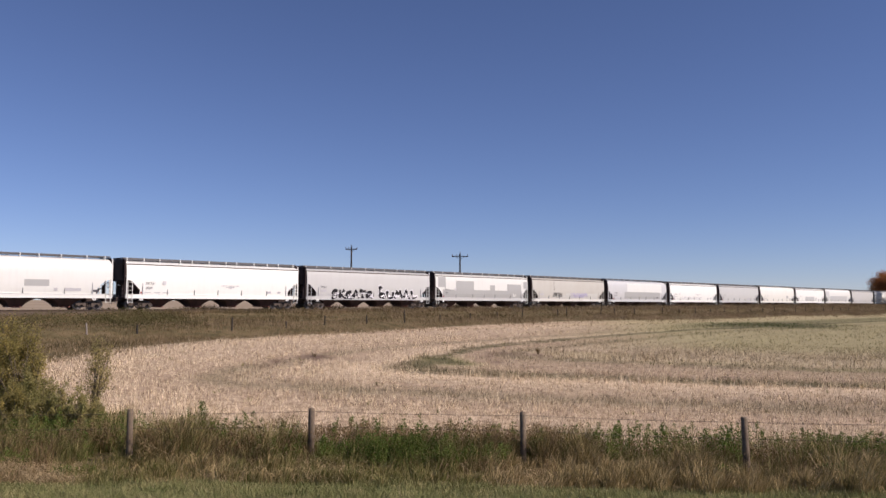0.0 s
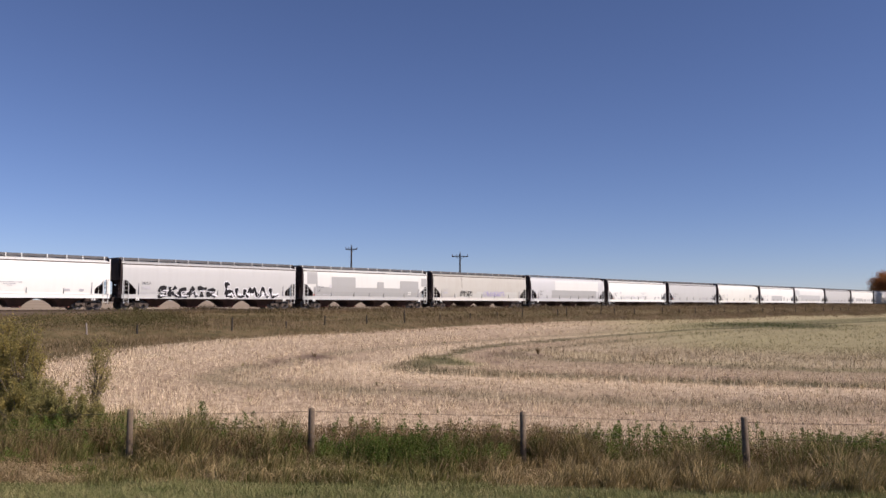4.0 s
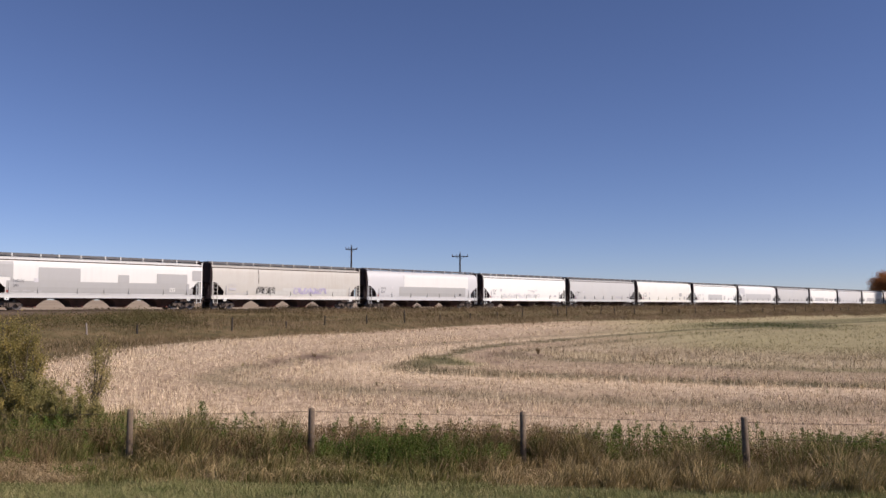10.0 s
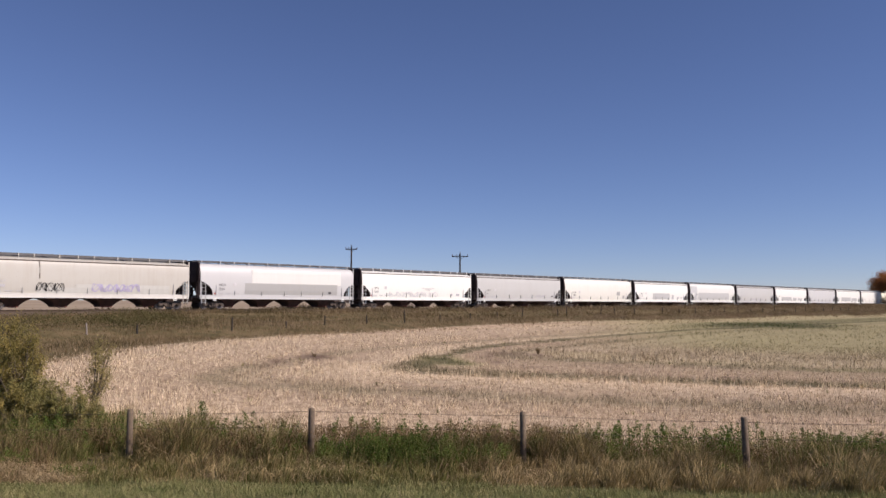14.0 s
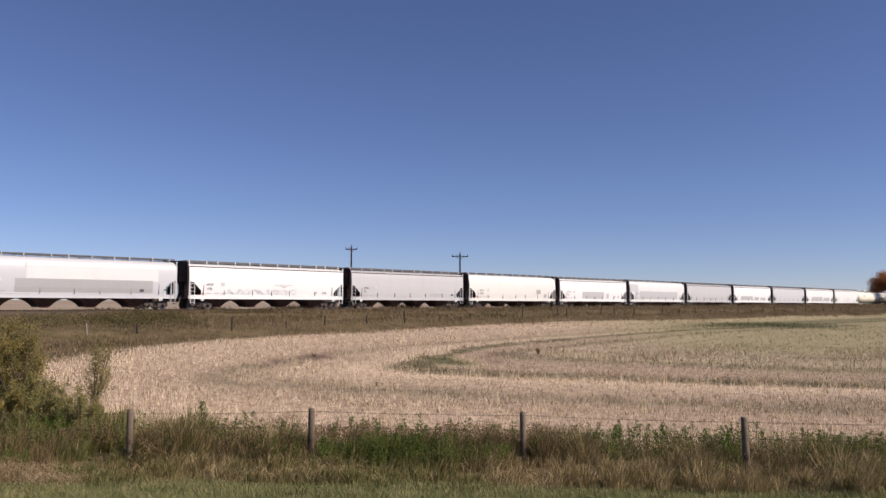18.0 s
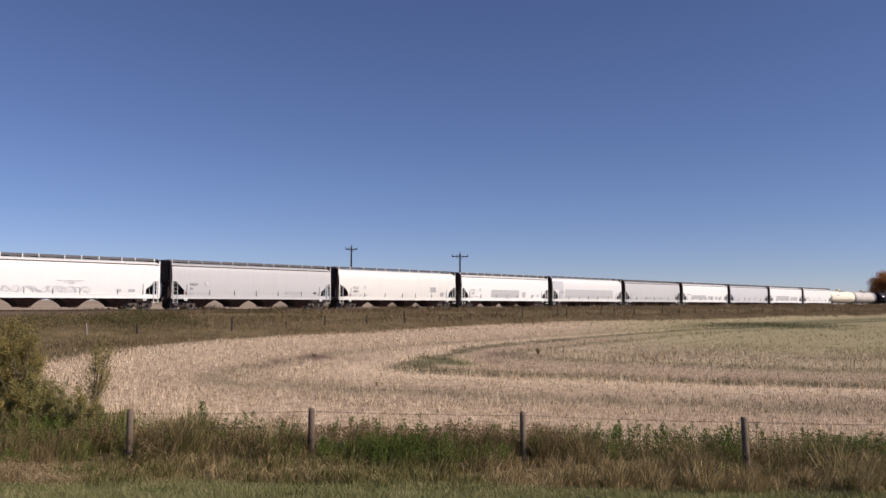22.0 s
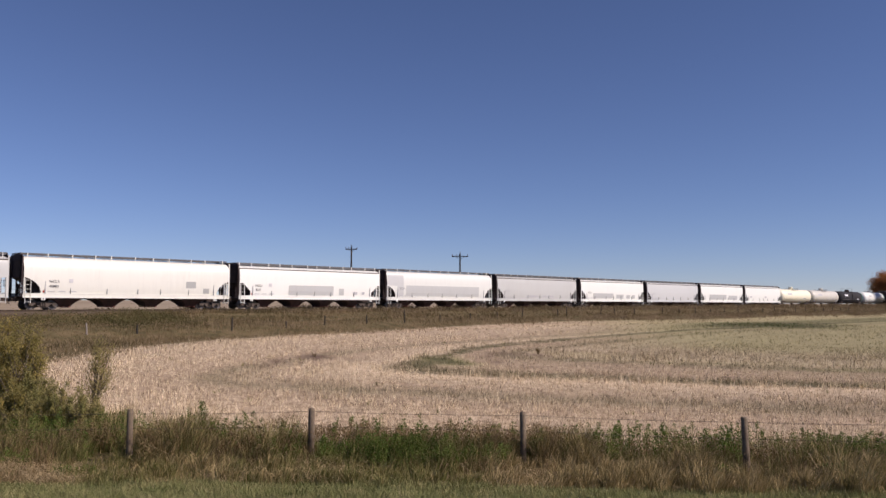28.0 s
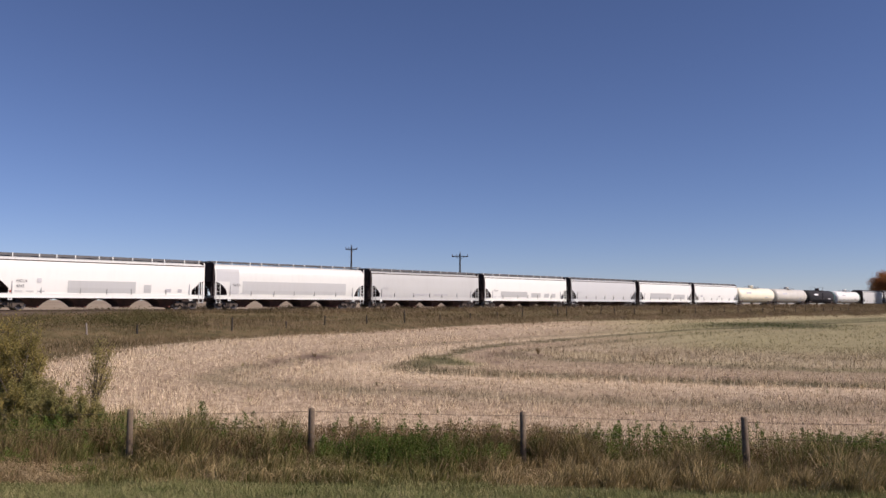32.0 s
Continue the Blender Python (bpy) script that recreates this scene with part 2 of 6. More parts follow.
def stubble_mat(name, ground):
    """Straw colour with the passes of the harvest: dull grey bands, narrow green and brown seams, regrowth and bare soil."""
    m, n, l, b = nodes_of(name)
    g = n.new("ShaderNodeNewGeometry")
    pos = g.outputs["Position"]

    def attr(key):
        a = n.new("ShaderNodeAttribute")
        a.attribute_name = key
        return a.outputs["Fac"]
    wob, wob2 = tex_noise(n, l, 0.16, 4, 0.6, pos), tex_noise(n, l, 0.7, 4, 0.65, pos)
    d = maths(n, l, "ADD", attr("swath"), maths(n, l, "MULTIPLY", maths(n, l, "SUBTRACT", wob.outputs[0], 0.5), 0.34))
    d = maths(n, l, "ADD", d, maths(n, l, "MULTIPLY", maths(n, l, "SUBTRACT", wob2.outputs[0], 0.5), 0.10))
    x = maths(n, l, "DIVIDE", d, 6.0)

    def bands(stops):
        r = ramp(n, [(q / 6.0, (v, v, v)) for q, v in stops])
        l.new(x, r.inputs[0])
        return r.outputs[0]
    dull = bands([(0.0, 0.25), (0.2, 0.0), (0.74, 0.03), (0.86, 0.36), (0.98, 0.52), (1.12, 0.2), (1.3, 0.0), (1.72, 0.0), (2.0, 0.6), (2.14, 0.1), (2.8, 0.1), (3.0, 0.5), (3.2, 0.25), (3.7, 0.85), (4.1, 0.3), (4.7, 0.8), (5.3, 0.3), (6.0, 0.6)])
    seam = bands([(0.90, 0.0), (1.0, 0.2), (1.08, 0.0), (1.84, 0.0), (1.95, 1.0), (2.06, 1.0), (2.2, 0.0), (2.72, 0.0), (2.95, 0.5), (3.1, 0.4), (3.3, 0.0), (3.95, 0.0), (4.05, 0.35), (4.2, 0.0)])
    patch = tex_noise(n, l, 0.14, 4, 0.6, pos)
    pr = ramp(n, [(0.34, (0.55, 0.55, 0.55)), (0.58, (1, 1, 1))])
    l.new(patch.outputs[0], pr.inputs[0])
    broken = ramp(n, [(0.38, (0.3, 0.3, 0.3)), (0.56, (1, 1, 1))])
    l.new(wob2.outputs[0], broken.inputs[0])
    fine = tex_noise(n, l, 2.6, 4, 0.7, pos)
    if ground:
        grain = maths(n, l, "ADD", maths(n, l, "MULTIPLY", fine.outputs[0], 0.8), 0.1)
    else:
        grain = maths(n, l, "ADD", maths(n, l, "MULTIPLY", fine.outputs[0], 0.4), maths(n, l, "MULTIPLY", g.outputs["Random Per Island"], 0.62))

    def tones(stops):
        r = ramp(n, stops)
        l.new(grain, r.inputs[0])
        return r.outputs[0]
    straw = tones([(0.24, (0.09, 0.058, 0.037)), (0.45, (0.325, 0.235, 0.15)), (0.75, (0.64, 0.50, 0.345))] if ground else
                  [(0.27, (0.09, 0.058, 0.036)), (0.44, (0.55, 0.42, 0.258)), (0.66, (0.975, 0.825, 0.572))])
    grey = tones([(0.22, (0.085, 0.07, 0.045)), (0.48, (0.278, 0.227, 0.138)), (0.85, (0.61, 0.512, 0.335))])
    faded = tones([(0.2, (0.17, 0.152, 0.07)), (0.48, (0.30, 0.27, 0.132)), (0.85, (0.54, 0.49, 0.26))])
    grown = tones([(0.2, (0.03, 0.032, 0.012)), (0.48, (0.095, 0.088, 0.04)), (0.85, (0.30, 0.262, 0.13))])
    # streaks where the straw lies thin, drawn out along each pass
    cx = n.new("ShaderNodeCombineXYZ")
    l.new(maths(n, l, "MULTIPLY", d, 9.0), cx.inputs[0])
    l.new(maths(n, l, "MULTIPLY", wob.outputs[0], 3.0), cx.inputs[1])
    lines = tex_noise(n, l, 1.0, 3, 0.6, cx.outputs[0])
    br = ramp(n, [(0.48, (0, 0, 0)), (0.68, (0.4, 0.4, 0.4))])
    l.new(lines.outputs[0], br.inputs[0])
    c = mixed(n, l, clipped(n, l, maths(n, l, "ADD", maths(n, l, "MULTIPLY", dull, pr.outputs[0]), br.outputs[0])), straw, grey)
    pale = tones([(0.22, (0.17, 0.115, 0.073)), (0.40, (0.61, 0.467, 0.29)), (0.64, (0.99, 0.845, 0.60))])
    c = mixed(n, l, bands([(0.0, 0.2), (0.5, 0.16), (0.85, 0.0), (1.12, 0.0), (1.4, 0.15), (1.8, 0.5), (1.9, 0.0), (3.1, 0.0), (3.3, 0.3), (3.9, 0.1)]), c, pale)
    gr = attr("green")
    c = mixed(n, l, clipped(n, l, maths(n, l, "MULTIPLY", gr, 1.15)), c, faded)
    k = maths(n, l, "ADD", maths(n, l, "MULTIPLY", maths(n, l, "MULTIPLY", seam, broken.outputs[0]), pr.outputs[0]), maths(n, l, "MULTIPLY", maths(n, l, "MAXIMUM", maths(n, l, "SUBTRACT", gr, 0.66), 0.0), 2.4))
    c = mixed(n, l, maths(n, l, "MULTIPLY", clipped(n, l, maths(n, l, "MULTIPLY", k, 1.25)), 0.9), c, grown)
    c = mixed(n, l, clipped(n, l, maths(n, l, "MULTIPLY", attr("bare"), broken.outputs[0])), c, tones([(0.2, (0.06, 0.038, 0.026)), (0.5, (0.15, 0.098, 0.068)), (0.85, (0.30, 0.21, 0.15))]))
    b.inputs["Roughness"].default_value = 0.9
    b.inputs["Specular IOR Level"].default_value = 0.15
    return m, n, l, b, c, fine


M_STUBBLE, _n, _l, _b, _c, _f = stubble_mat("stubble_straw", False)
_l.new(_c, _b.inputs["Base Color"])

M_GROUND, _n, _l, _b, _c, _f = stubble_mat("field_and_verge_ground", True)
_g = _n.new("ShaderNodeNewGeometry").outputs["Position"]
_va = tex_noise(_n, _l, 0.7, 5, 0.65, _g)
_vr = ramp(_n, [(0.3, (0.06, 0.055, 0.022)), (0.5, (0.14, 0.11, 0.05)), (0.72, (0.24, 0.17, 0.095))])
_l.new(_va.outputs[0], _vr.inputs[0])
_at = _n.new("ShaderNodeAttribute")
_at.attribute_name = "field"
_ed = tex_noise(_n, _l, 0.9, 4, 0.6, _g)
_fm = maths(_n, _l, "ADD", _at.outputs["Fac"], maths(_n, _l, "MULTIPLY", maths(_n, _l, "SUBTRACT", _ed.outputs[0], 0.5), 0.5))
_fr = ramp(_n, [(0.42, (0, 0, 0)), (0.58, (1, 1, 1))])
_l.new(_fm, _fr.inputs[0])
_col = mixed(_n, _l, _fr.outputs[0], _vr.outputs[0], _c)
_mo = _n.new("ShaderNodeAttribute")
_mo.attribute_name = "mown"
_mr = ramp(_n, [(0.3, (0.04, 0.05, 0.018)), (0.7, (0.13, 0.125, 0.05))])
_l.new(_va.outputs[0], _mr.inputs[0])
_col = mixed(_n, _l, _mo.outputs["Fac"], _col, _mr.outputs[0])
_be = _n.new("ShaderNodeAttribute")
_be.attribute_name = "fallow"
_bn = tex_noise(_n, _l, 0.05, 5, 0.6, _g)
_br = ramp(_n, [(0.3, (0.28, 0.218, 0.142)), (0.7, (0.40, 0.32, 0.218))])
_l.new(_bn.outputs[0], _br.inputs[0])
_col = mixed(_n, _l, _be.outputs["Fac"], _col, _br.outputs[0])
_l.new(_col, _b.inputs["Base Color"])
bump(_n, _l, _b, _f.outputs[0], 0.7, 0.06)


# ---------------------------------------------------------------- mesh helpers
def mesh_of(name, verts, faces, mats, smooth=False):
    me = bpy.data.meshes.new(name)
    me.from_pydata([tuple(v) for v in verts], [], faces)
    for m in (mats if isinstance(mats, (list, tuple)) else [mats]):
        me.materials.append(m)
    if smooth:
        me.polygons.foreach_set("use_smooth", [True] * len(me.polygons))
    me.update()
    return me


class Build:
    """Gathers boxes, prisms and tubes into one mesh."""

    def __init__(self):
        self.v, self.f = [], []

    def add(self, verts, faces):
        o = len(self.v)
        self.v += [tuple(v) for v in verts]
        self.f += [tuple(i + o for i in f) for f in faces]
        return self

    def box(self, x0, x1, y0, y1, z0, z1, bevel=0.0):
        if bevel <= 0:
            v = [(x, y, z) for x in (x0, x1) for y in (y0, y1) for z in (z0, z1)]
            return self.add(v, [(0, 1, 3, 2), (4, 6, 7, 5), (0, 4, 5, 1), (2, 3, 7, 6), (0, 2, 6, 4), (1, 5, 7, 3)])
        bm = bmesh.new()
        bmesh.ops.create_cube(bm, size=1.0)
        for q in bm.verts:
            q.co = Vector(((x0 + x1) / 2 + q.co.x * (x1 - x0), (y0 + y1) / 2 + q.co.y * (y1 - y0), (z0 + z1) / 2 + q.co.z * (z1 - z0)))
        bmesh.ops.bevel(bm, geom=list(bm.edges), offset=bevel, segments=1, affect="EDGES")
        bm.verts.index_update()
        v, f = [tuple(q.co) for q in bm.verts], [tuple(q.index for q in face.verts) for face in bm.faces]
        bm.free()
        return self.add(v, f)

    def prism(self, poly, y0, y1):
        """A polygon in x, z pushed from y0 to y1."""
        n = len(poly)
        v = [(x, y0, z) for x, z in poly] + [(x, y1, z) for x, z in poly]
        f = [tuple(range(n)), tuple(range(2 * n - 1, n - 1, -1))] + [(i, n + i, n + (i + 1) % n, (i + 1) % n) for i in range(n)]
        return self.add(v, f)

    def tube(self, pts, radii, sides=6, caps=True):
        pts = [Vector(q) for q in pts]
        if isinstance(radii, (int, float)):
            radii = [radii] * len(pts)
        v, f = [], []
        for i, q in enumerate(pts):
            t = (pts[min(i + 1, len(pts) - 1)] - pts[max(i - 1, 0)]).normalized()
            a = t.cross(Vector((0, 0, 1)) if abs(t.z) < 0.95 else Vector((1, 0, 0))).normalized()
            c = t.cross(a)
            v += [tuple(q + (a * math.cos(k) + c * math.sin(k)) * radii[i]) for k in [2 * math.pi * j / sides for j in range(sides)]]
        for i in range(len(pts) - 1):
            for j in range(sides):
                f.append((i * sides + j, i * sides + (j + 1) % sides, (i + 1) * sides + (j + 1) % sides, (i + 1) * sides + j))
        if caps:
            f += [tuple(range(sides - 1, -1, -1)), tuple(range((len(pts) - 1) * sides, len(pts) * sides))]
        return self.add(v, f)

    def done(self, name, mat, smooth=False):
        me = mesh_of(name, self.v, self.f, mat, smooth)
        bm = bmesh.new()
        bm.from_mesh(me)
        bmesh.ops.recalc_face_normals(bm, faces=bm.faces)
        bm.to_mesh(me)
        bm.free()
        return me


def part(name, me, parent, m=None, label=""):
    ob = new(name, me)
    ob.parent = parent
    if m is not None:
        ob.matrix_basis = m
    return tagged(ob, label=label)


def soft_edges(me, deg=35):
    me.polygons.foreach_set("use_smooth", [True] * len(me.polygons))
    me.set_sharp_from_angle(angle=radians(deg))
    return me


def blades_mesh(name, base, height, width, lean, mat, rng, segs=1, attrs=None, droop=0.35, toward=None):
    """Many blades in one mesh: each a tapered strip that leans and bends; base is n x 3."""
    n = len(base)
    ang = rng.uniform(0, 2 * math.pi, n)
    side = np.stack([np.cos(ang), np.sin(ang), np.zeros(n)], 1)
    la = rng.uniform(0, 2 * math.pi, n) if toward is None else toward
    ld = np.stack([np.cos(la), np.sin(la), np.zeros(n)], 1) * (lean * height)[:, None]
    up = np.array([0, 0, 1.0])
    rows = []
    for k in range(segs):
        f = k / segs
        c = base + up * (height * f)[:, None] + ld * (f ** 1.6)
        w = side * (width * (1 - 0.45 * f) * 0.5)[:, None]
        rows += [c - w, c + w]
    tip = base + up * (height * (1 - droop * lean))[:, None] + ld
    rows.append(tip)
    per = 2 * segs + 1
    co = np.stack(rows, 1).reshape(-1, 3)
    idx = np.arange(n) * per
    quads = [np.stack([idx + 2 * k, idx + 2 * k + 1, idx + 2 * k + 3, idx + 2 * k + 2], 1) for k in range(segs - 1)]
    tri = np.stack([idx + 2 * (segs - 1), idx + 2 * (segs - 1) + 1, idx + 2 * segs], 1)
    me = bpy.data.meshes.new(name)
    nq, nt = (segs - 1) * n, n
    me.vertices.add(len(co))
    me.vertices.foreach_set("co", co.ravel())
    loops = np.concatenate([q.ravel() for q in quads] + [tri.ravel()])
    me.loops.add(len(loops))
    me.loops.foreach_set("vertex_index", loops.astype(np.int32))
    me.polygons.add(nq + nt)
    starts = np.concatenate([np.arange(nq) * 4, nq * 4 + np.arange(nt) * 3])
    me.polygons.foreach_set("loop_start", starts.astype(np.int32))
    me.materials.append(mat)
    me.update(calc_edges=True)
    for key, val in (attrs or {}).items():
        a = me.attributes.new(key, "FLOAT", "POINT")
        a.data.foreach_set("value", np.repeat(val, per).astype(np.float32))
    return me


def leaves_mesh(name, centre, size, mat, rng, flat=0.0, rise=0.0, slim=0.28):
    """Small pointed leaves, each a bent diamond of two triangles."""
    n = len(centre)
    d = rng.normal(size=(n, 3))
    d[:, 2] = d[:, 2] * (1 - flat) + rise
    d /= np.linalg.norm(d, axis=1)[:, None]
    e = np.cross(d, rng.normal(size=(n, 3)))
    e /= np.linalg.norm(e, axis=1)[:, None]
    s = size[:, None]
    a, c = centre - d * s * 0.5, centre + d * s * 0.5
    l1, l2 = centre + e * s * slim, centre - e * s * slim
    co = np.stack([a, l1, c, l2], 1).reshape(-1, 3)
    i = np.arange(n) * 4
    loops = np.stack([i, i + 1, i + 2, i + 3], 1)
    me = bpy.data.meshes.new(name)
    me.vertices.add(len(co))
    me.vertices.foreach_set("co", co.ravel())
    me.loops.add(4 * n)
    me.loops.foreach_set("vertex_index", loops.ravel().astype(np.int32))
    me.polygons.add(n)
    me.polygons.foreach_set("loop_start", (np.arange(n) * 4).astype(np.int32))
    me.materials.append(mat)
    me.update(calc_edges=True)
    return me


# ---------------------------------------------------------------- ground
def sstep(a, b, x):
    t = np.clip((np.asarray(x, float) - a) / (b - a), 0, 1)
    return t * t * (3 - 2 * t)


def lumps(x, y):
    return (np.sin(x * 0.71 + 1.3) * np.sin(y * 0.63 + 0.4) + 0.6 * np.sin(x * 1.7 + y * 1.1) * np.sin(y * 1.9 - x * 0.6 + 2.0))


def ground_z(x, y):
    """Height of the land: road bank, ditch, field, railway bank, and the land beyond, which rises slowly."""
    x, y = np.asarray(x, float), np.asarray(y, float)
    u, p = to_up(x, y)
    field = 1.25 * (1 - sstep(17, 60, p)) + 0.03 * lumps(x * 0.4, y * 0.4)
    bank = np.interp(p, [-1500, -800, -300, -150, -40, -12, -7, -3.2, 3.2, 5, 9, 14, 17.5, 20, 3000],
                     [14.0, 9.0, 5.6, 4.6, 3.35, 2.75, 2.7, 2.85, 2.85, 2.75, 2.45, 1.95, 1.3, 1.25, 1.25])
    bank = bank + np.interp(u, [95, 108, 150, 230], [0.0, 0.24, 0.30, 0.55]) * np.exp(-((p - 6.0) / 2.6) ** 2)
    z = np.where(p < 17.5, bank + 0.02 * lumps(x, y), np.minimum(field, 1.28))
    road = np.interp(y, [-400, -3, 2, 15.2, 17.3, 19.8], [2.05, 2.05, 1.95, 0.30, 0.06, 0.06])
    return np.where(p > 30, np.where(y < 17.3, road, 0.06 + (z - 0.06) * sstep(19.0, 22.5, y)), z)


def field_distance(x, y):
    """Metres inside the edge of the stubble field (negative outside); smooth at the corners, as the swaths run."""
    u, p = to_up(x, y)
    d1 = p - np.interp(u, [86, 92, 100, 110, 122, 135], [27.0, 24.0, 21.0, 18.9, 17.4, 16.7]) + 0.5 * np.sin(u * 0.09)
    d2 = (y - 20.8) * 1.0
    # left end: an arc that swings from the fence to the railway bank
    left = np.interp(y, [15, 21, 24, 27, 31, 35, 39, 45, 51, 60, 90], [-1, -6.0, -8.5, -10.6, -13.6, -16.6, -18.4, -19.2, -19.0, -17.5, -14.0])
    d3 = x - left
    ds = np.stack([d1, d2, d3])
    k = 2.5
    return -np.log(np.sum(np.exp(-np.clip(ds, -60, 300) / k), 0)) * k + 1.2


def swath_distance(x, y):
    """Passes of the machine counted from the field's edge: hairpins that run along the road side, round the end and back along the railway."""
    u, p = to_up(x, y)
    road = np.interp(y + 0.21 * np.clip(x, -12, 24), [20.8, 34.1, 42.9, 53.0, 72.0, 140.0], [0, 1, 2, 3, 5, 9])
    rail = np.interp(p + 0.12 * (np.clip(u, 80, 150) - 106), [18.7, 31.5, 32.8, 34.6, 36.4, 39.6, 48.0, 90.0], [0, 0.7, 1, 1.8, 2, 3, 5, 9])
    end = np.interp(x - 0.3 * (np.clip(y, 34, 60) - 45), [-18.4, -9.6, -7.9, -2.6, -1.0, 1.6, 9.0, 30.0], [0, 0.7, 1, 1.8, 2, 3, 5, 9])
    k = 0.16
    return -np.log(np.sum(np.exp(-np.stack([road, rail, end]) / k), 0)) * k + 0.06


# rank spots where the combine turned, and bare clods of soil: x, y, reach in x and y, strength
TURNS = [(0.0, 47.8, 1.0, 2.0, 1.6), (1.3, 46.4, 0.8, 1.0, 0.9), (10.5, 55.0, 4.5, 1.6, 0.35), (16.0, 51.0, 7.0, 1.4, 0.4), (24.0, 47.5, 6.0, 1.2, 0.45), (20.0, 39.0, 5.0, 0.7, 0.5)]
BARE = [(-7.4, 47.4, 0.8, 1.6, 1.8), (-8.8, 43.2, 0.4, 2.0, 1.3), (6.2, 53.6, 0.45, 0.9, 1.3), (9.0, 58.0, 3.0, 1.0, 0.4), (4.2, 53.8, 1.3, 1.4, 0.7), (2.7, 50.9, 0.5, 2.2, 0.8), (3.2, 47.6, 0.7, 1.0, 0.6), (4.9, 45.6, 1.2, 0.5, 0.6), (12.2, 42.0, 5.0, 0.4, 0.5), (13.0, 53.4, 0.7, 0.7, 0.7), (-4.6, 47.0, 1.4, 0.9, 0.4)]


def blobs(spots, x, y):
    return np.clip(sum(k * np.exp(-(((x - a) / r) ** 2 + ((y - b) / q) ** 2)) for a, b, r, q, k in spots), 0, 1)


def greenness(x, y):
    u, p = to_up(x, y)
    g = 0.08 * sstep(120, 230, u) * sstep(8, 40, p - 17)
    g = g + 0.5 * np.exp(-((x - 46) / 8.0) ** 2 - ((y - 113 - 0.45 * (x - 46)) / 6.5) ** 2)
    g = g + 0.45 * sstep(140, 175, u) * sstep(34, 24, p)
    g = g + blobs(TURNS, x, y)
    return np.clip(g + 0.52 * sstep(2, 26, x) * sstep(54, 70, y) * sstep(17, 32, p) + 0.16 * sstep(14, 26, x) * sstep(40, 50, y), 0, 1)


def bank_foot(x):
    """Where the mown bank ends and the ditch growth begins."""
    return 16.95 - 1.25 * sstep(-2, 3, x) - 1.05 * sstep(3, 8, x) + 0.14 * np.sin(x * 0.9) + 0.1 * np.sin(x * 2.3)


def make_ground():
    us = np.concatenate([np.linspace(-2500, -160, 24), np.arange(-140, -40, 5.0), np.arange(-40, 70, 1.5), np.arange(70, 132, 0.6), np.arange(132, 360, 1.5), np.linspace(365, 700, 50), np.linspace(740, 3200, 24)])
    ps = np.concatenate([np.linspace(-2600, -220, 24), np.linspace(-200, -12, 40), np.arange(-10, 66, 0.6), np.arange(66, 90, 1.0), np.linspace(94, 200, 20), np.linspace(240, 1500, 16)])
    U, P = np.meshgrid(us, ps, indexing="ij")
    x0 = -71.9 / DY
    # invert u, p to plan coordinates
    c = np.array([[DX, DY], [NX, NY]])
    inv = np.linalg.inv(c)
    A = U + x0 * DX
    B = TRACK_P - P
    X, Y = inv[0, 0] * A + inv[0, 1] * B, inv[1, 0] * A + inv[1, 1] * B
    Z = ground_z(X, Y)
    nu, npp = U.shape
    co = np.stack([X, Y, Z], -1).reshape(-1, 3)
    i = np.arange(nu * npp).reshape(nu, npp)
    q = np.stack([i[:-1, :-1], i[:-1, 1:], i[1:, 1:], i[1:, :-1]], -1).reshape(-1, 4)
    me = bpy.data.meshes.new("ground")
    me.vertices.add(len(co))
    me.vertices.foreach_set("co", co.ravel())
    me.loops.add(q.size)
    me.loops.foreach_set("vertex_index", q.ravel().astype(np.int32))
    me.polygons.add(len(q))
    me.polygons.foreach_set("loop_start", (np.arange(len(q)) * 4).astype(np.int32))
    me.polygons.foreach_set("use_smooth", np.ones(len(q), bool))
    me.materials.append(M_GROUND)
    me.update(calc_edges=True)
    if me.polygons[0].normal.z < 0:
        me.flip_normals()
    fd = field_distance(X, Y)
    vals = {"field": np.clip(0.5 + fd / 4.0, 0, 1) * (P > 10), "fallow": sstep(-7.5, -10, P), "swath": swath_distance(X, Y), "bare": blobs(BARE, X, Y), "mown": (1 - sstep(-0.4, 0.4, Y - bank_foot(X))) * (P > 30), "green": greenness(X, Y) * (P > 10)}
    for key, val in vals.items():
        a = me.attributes.new(key, "FLOAT", "POINT")
        a.data.foreach_set("value", val.ravel().astype(np.float32))
    return tagged(new("ground", me), "rolling prairie land with grass verge and stubble field", "ground", kind="structure")


make_ground()
rng = np.random.default_rng(5)


def at_up(u, p):
    """Plan x, y of arrays u, p."""
    x0 = -71.9 / DY
    a, b = u + x0 * DX, TRACK_P - p
    return a * DX + b * NX, a * DY + b * NY


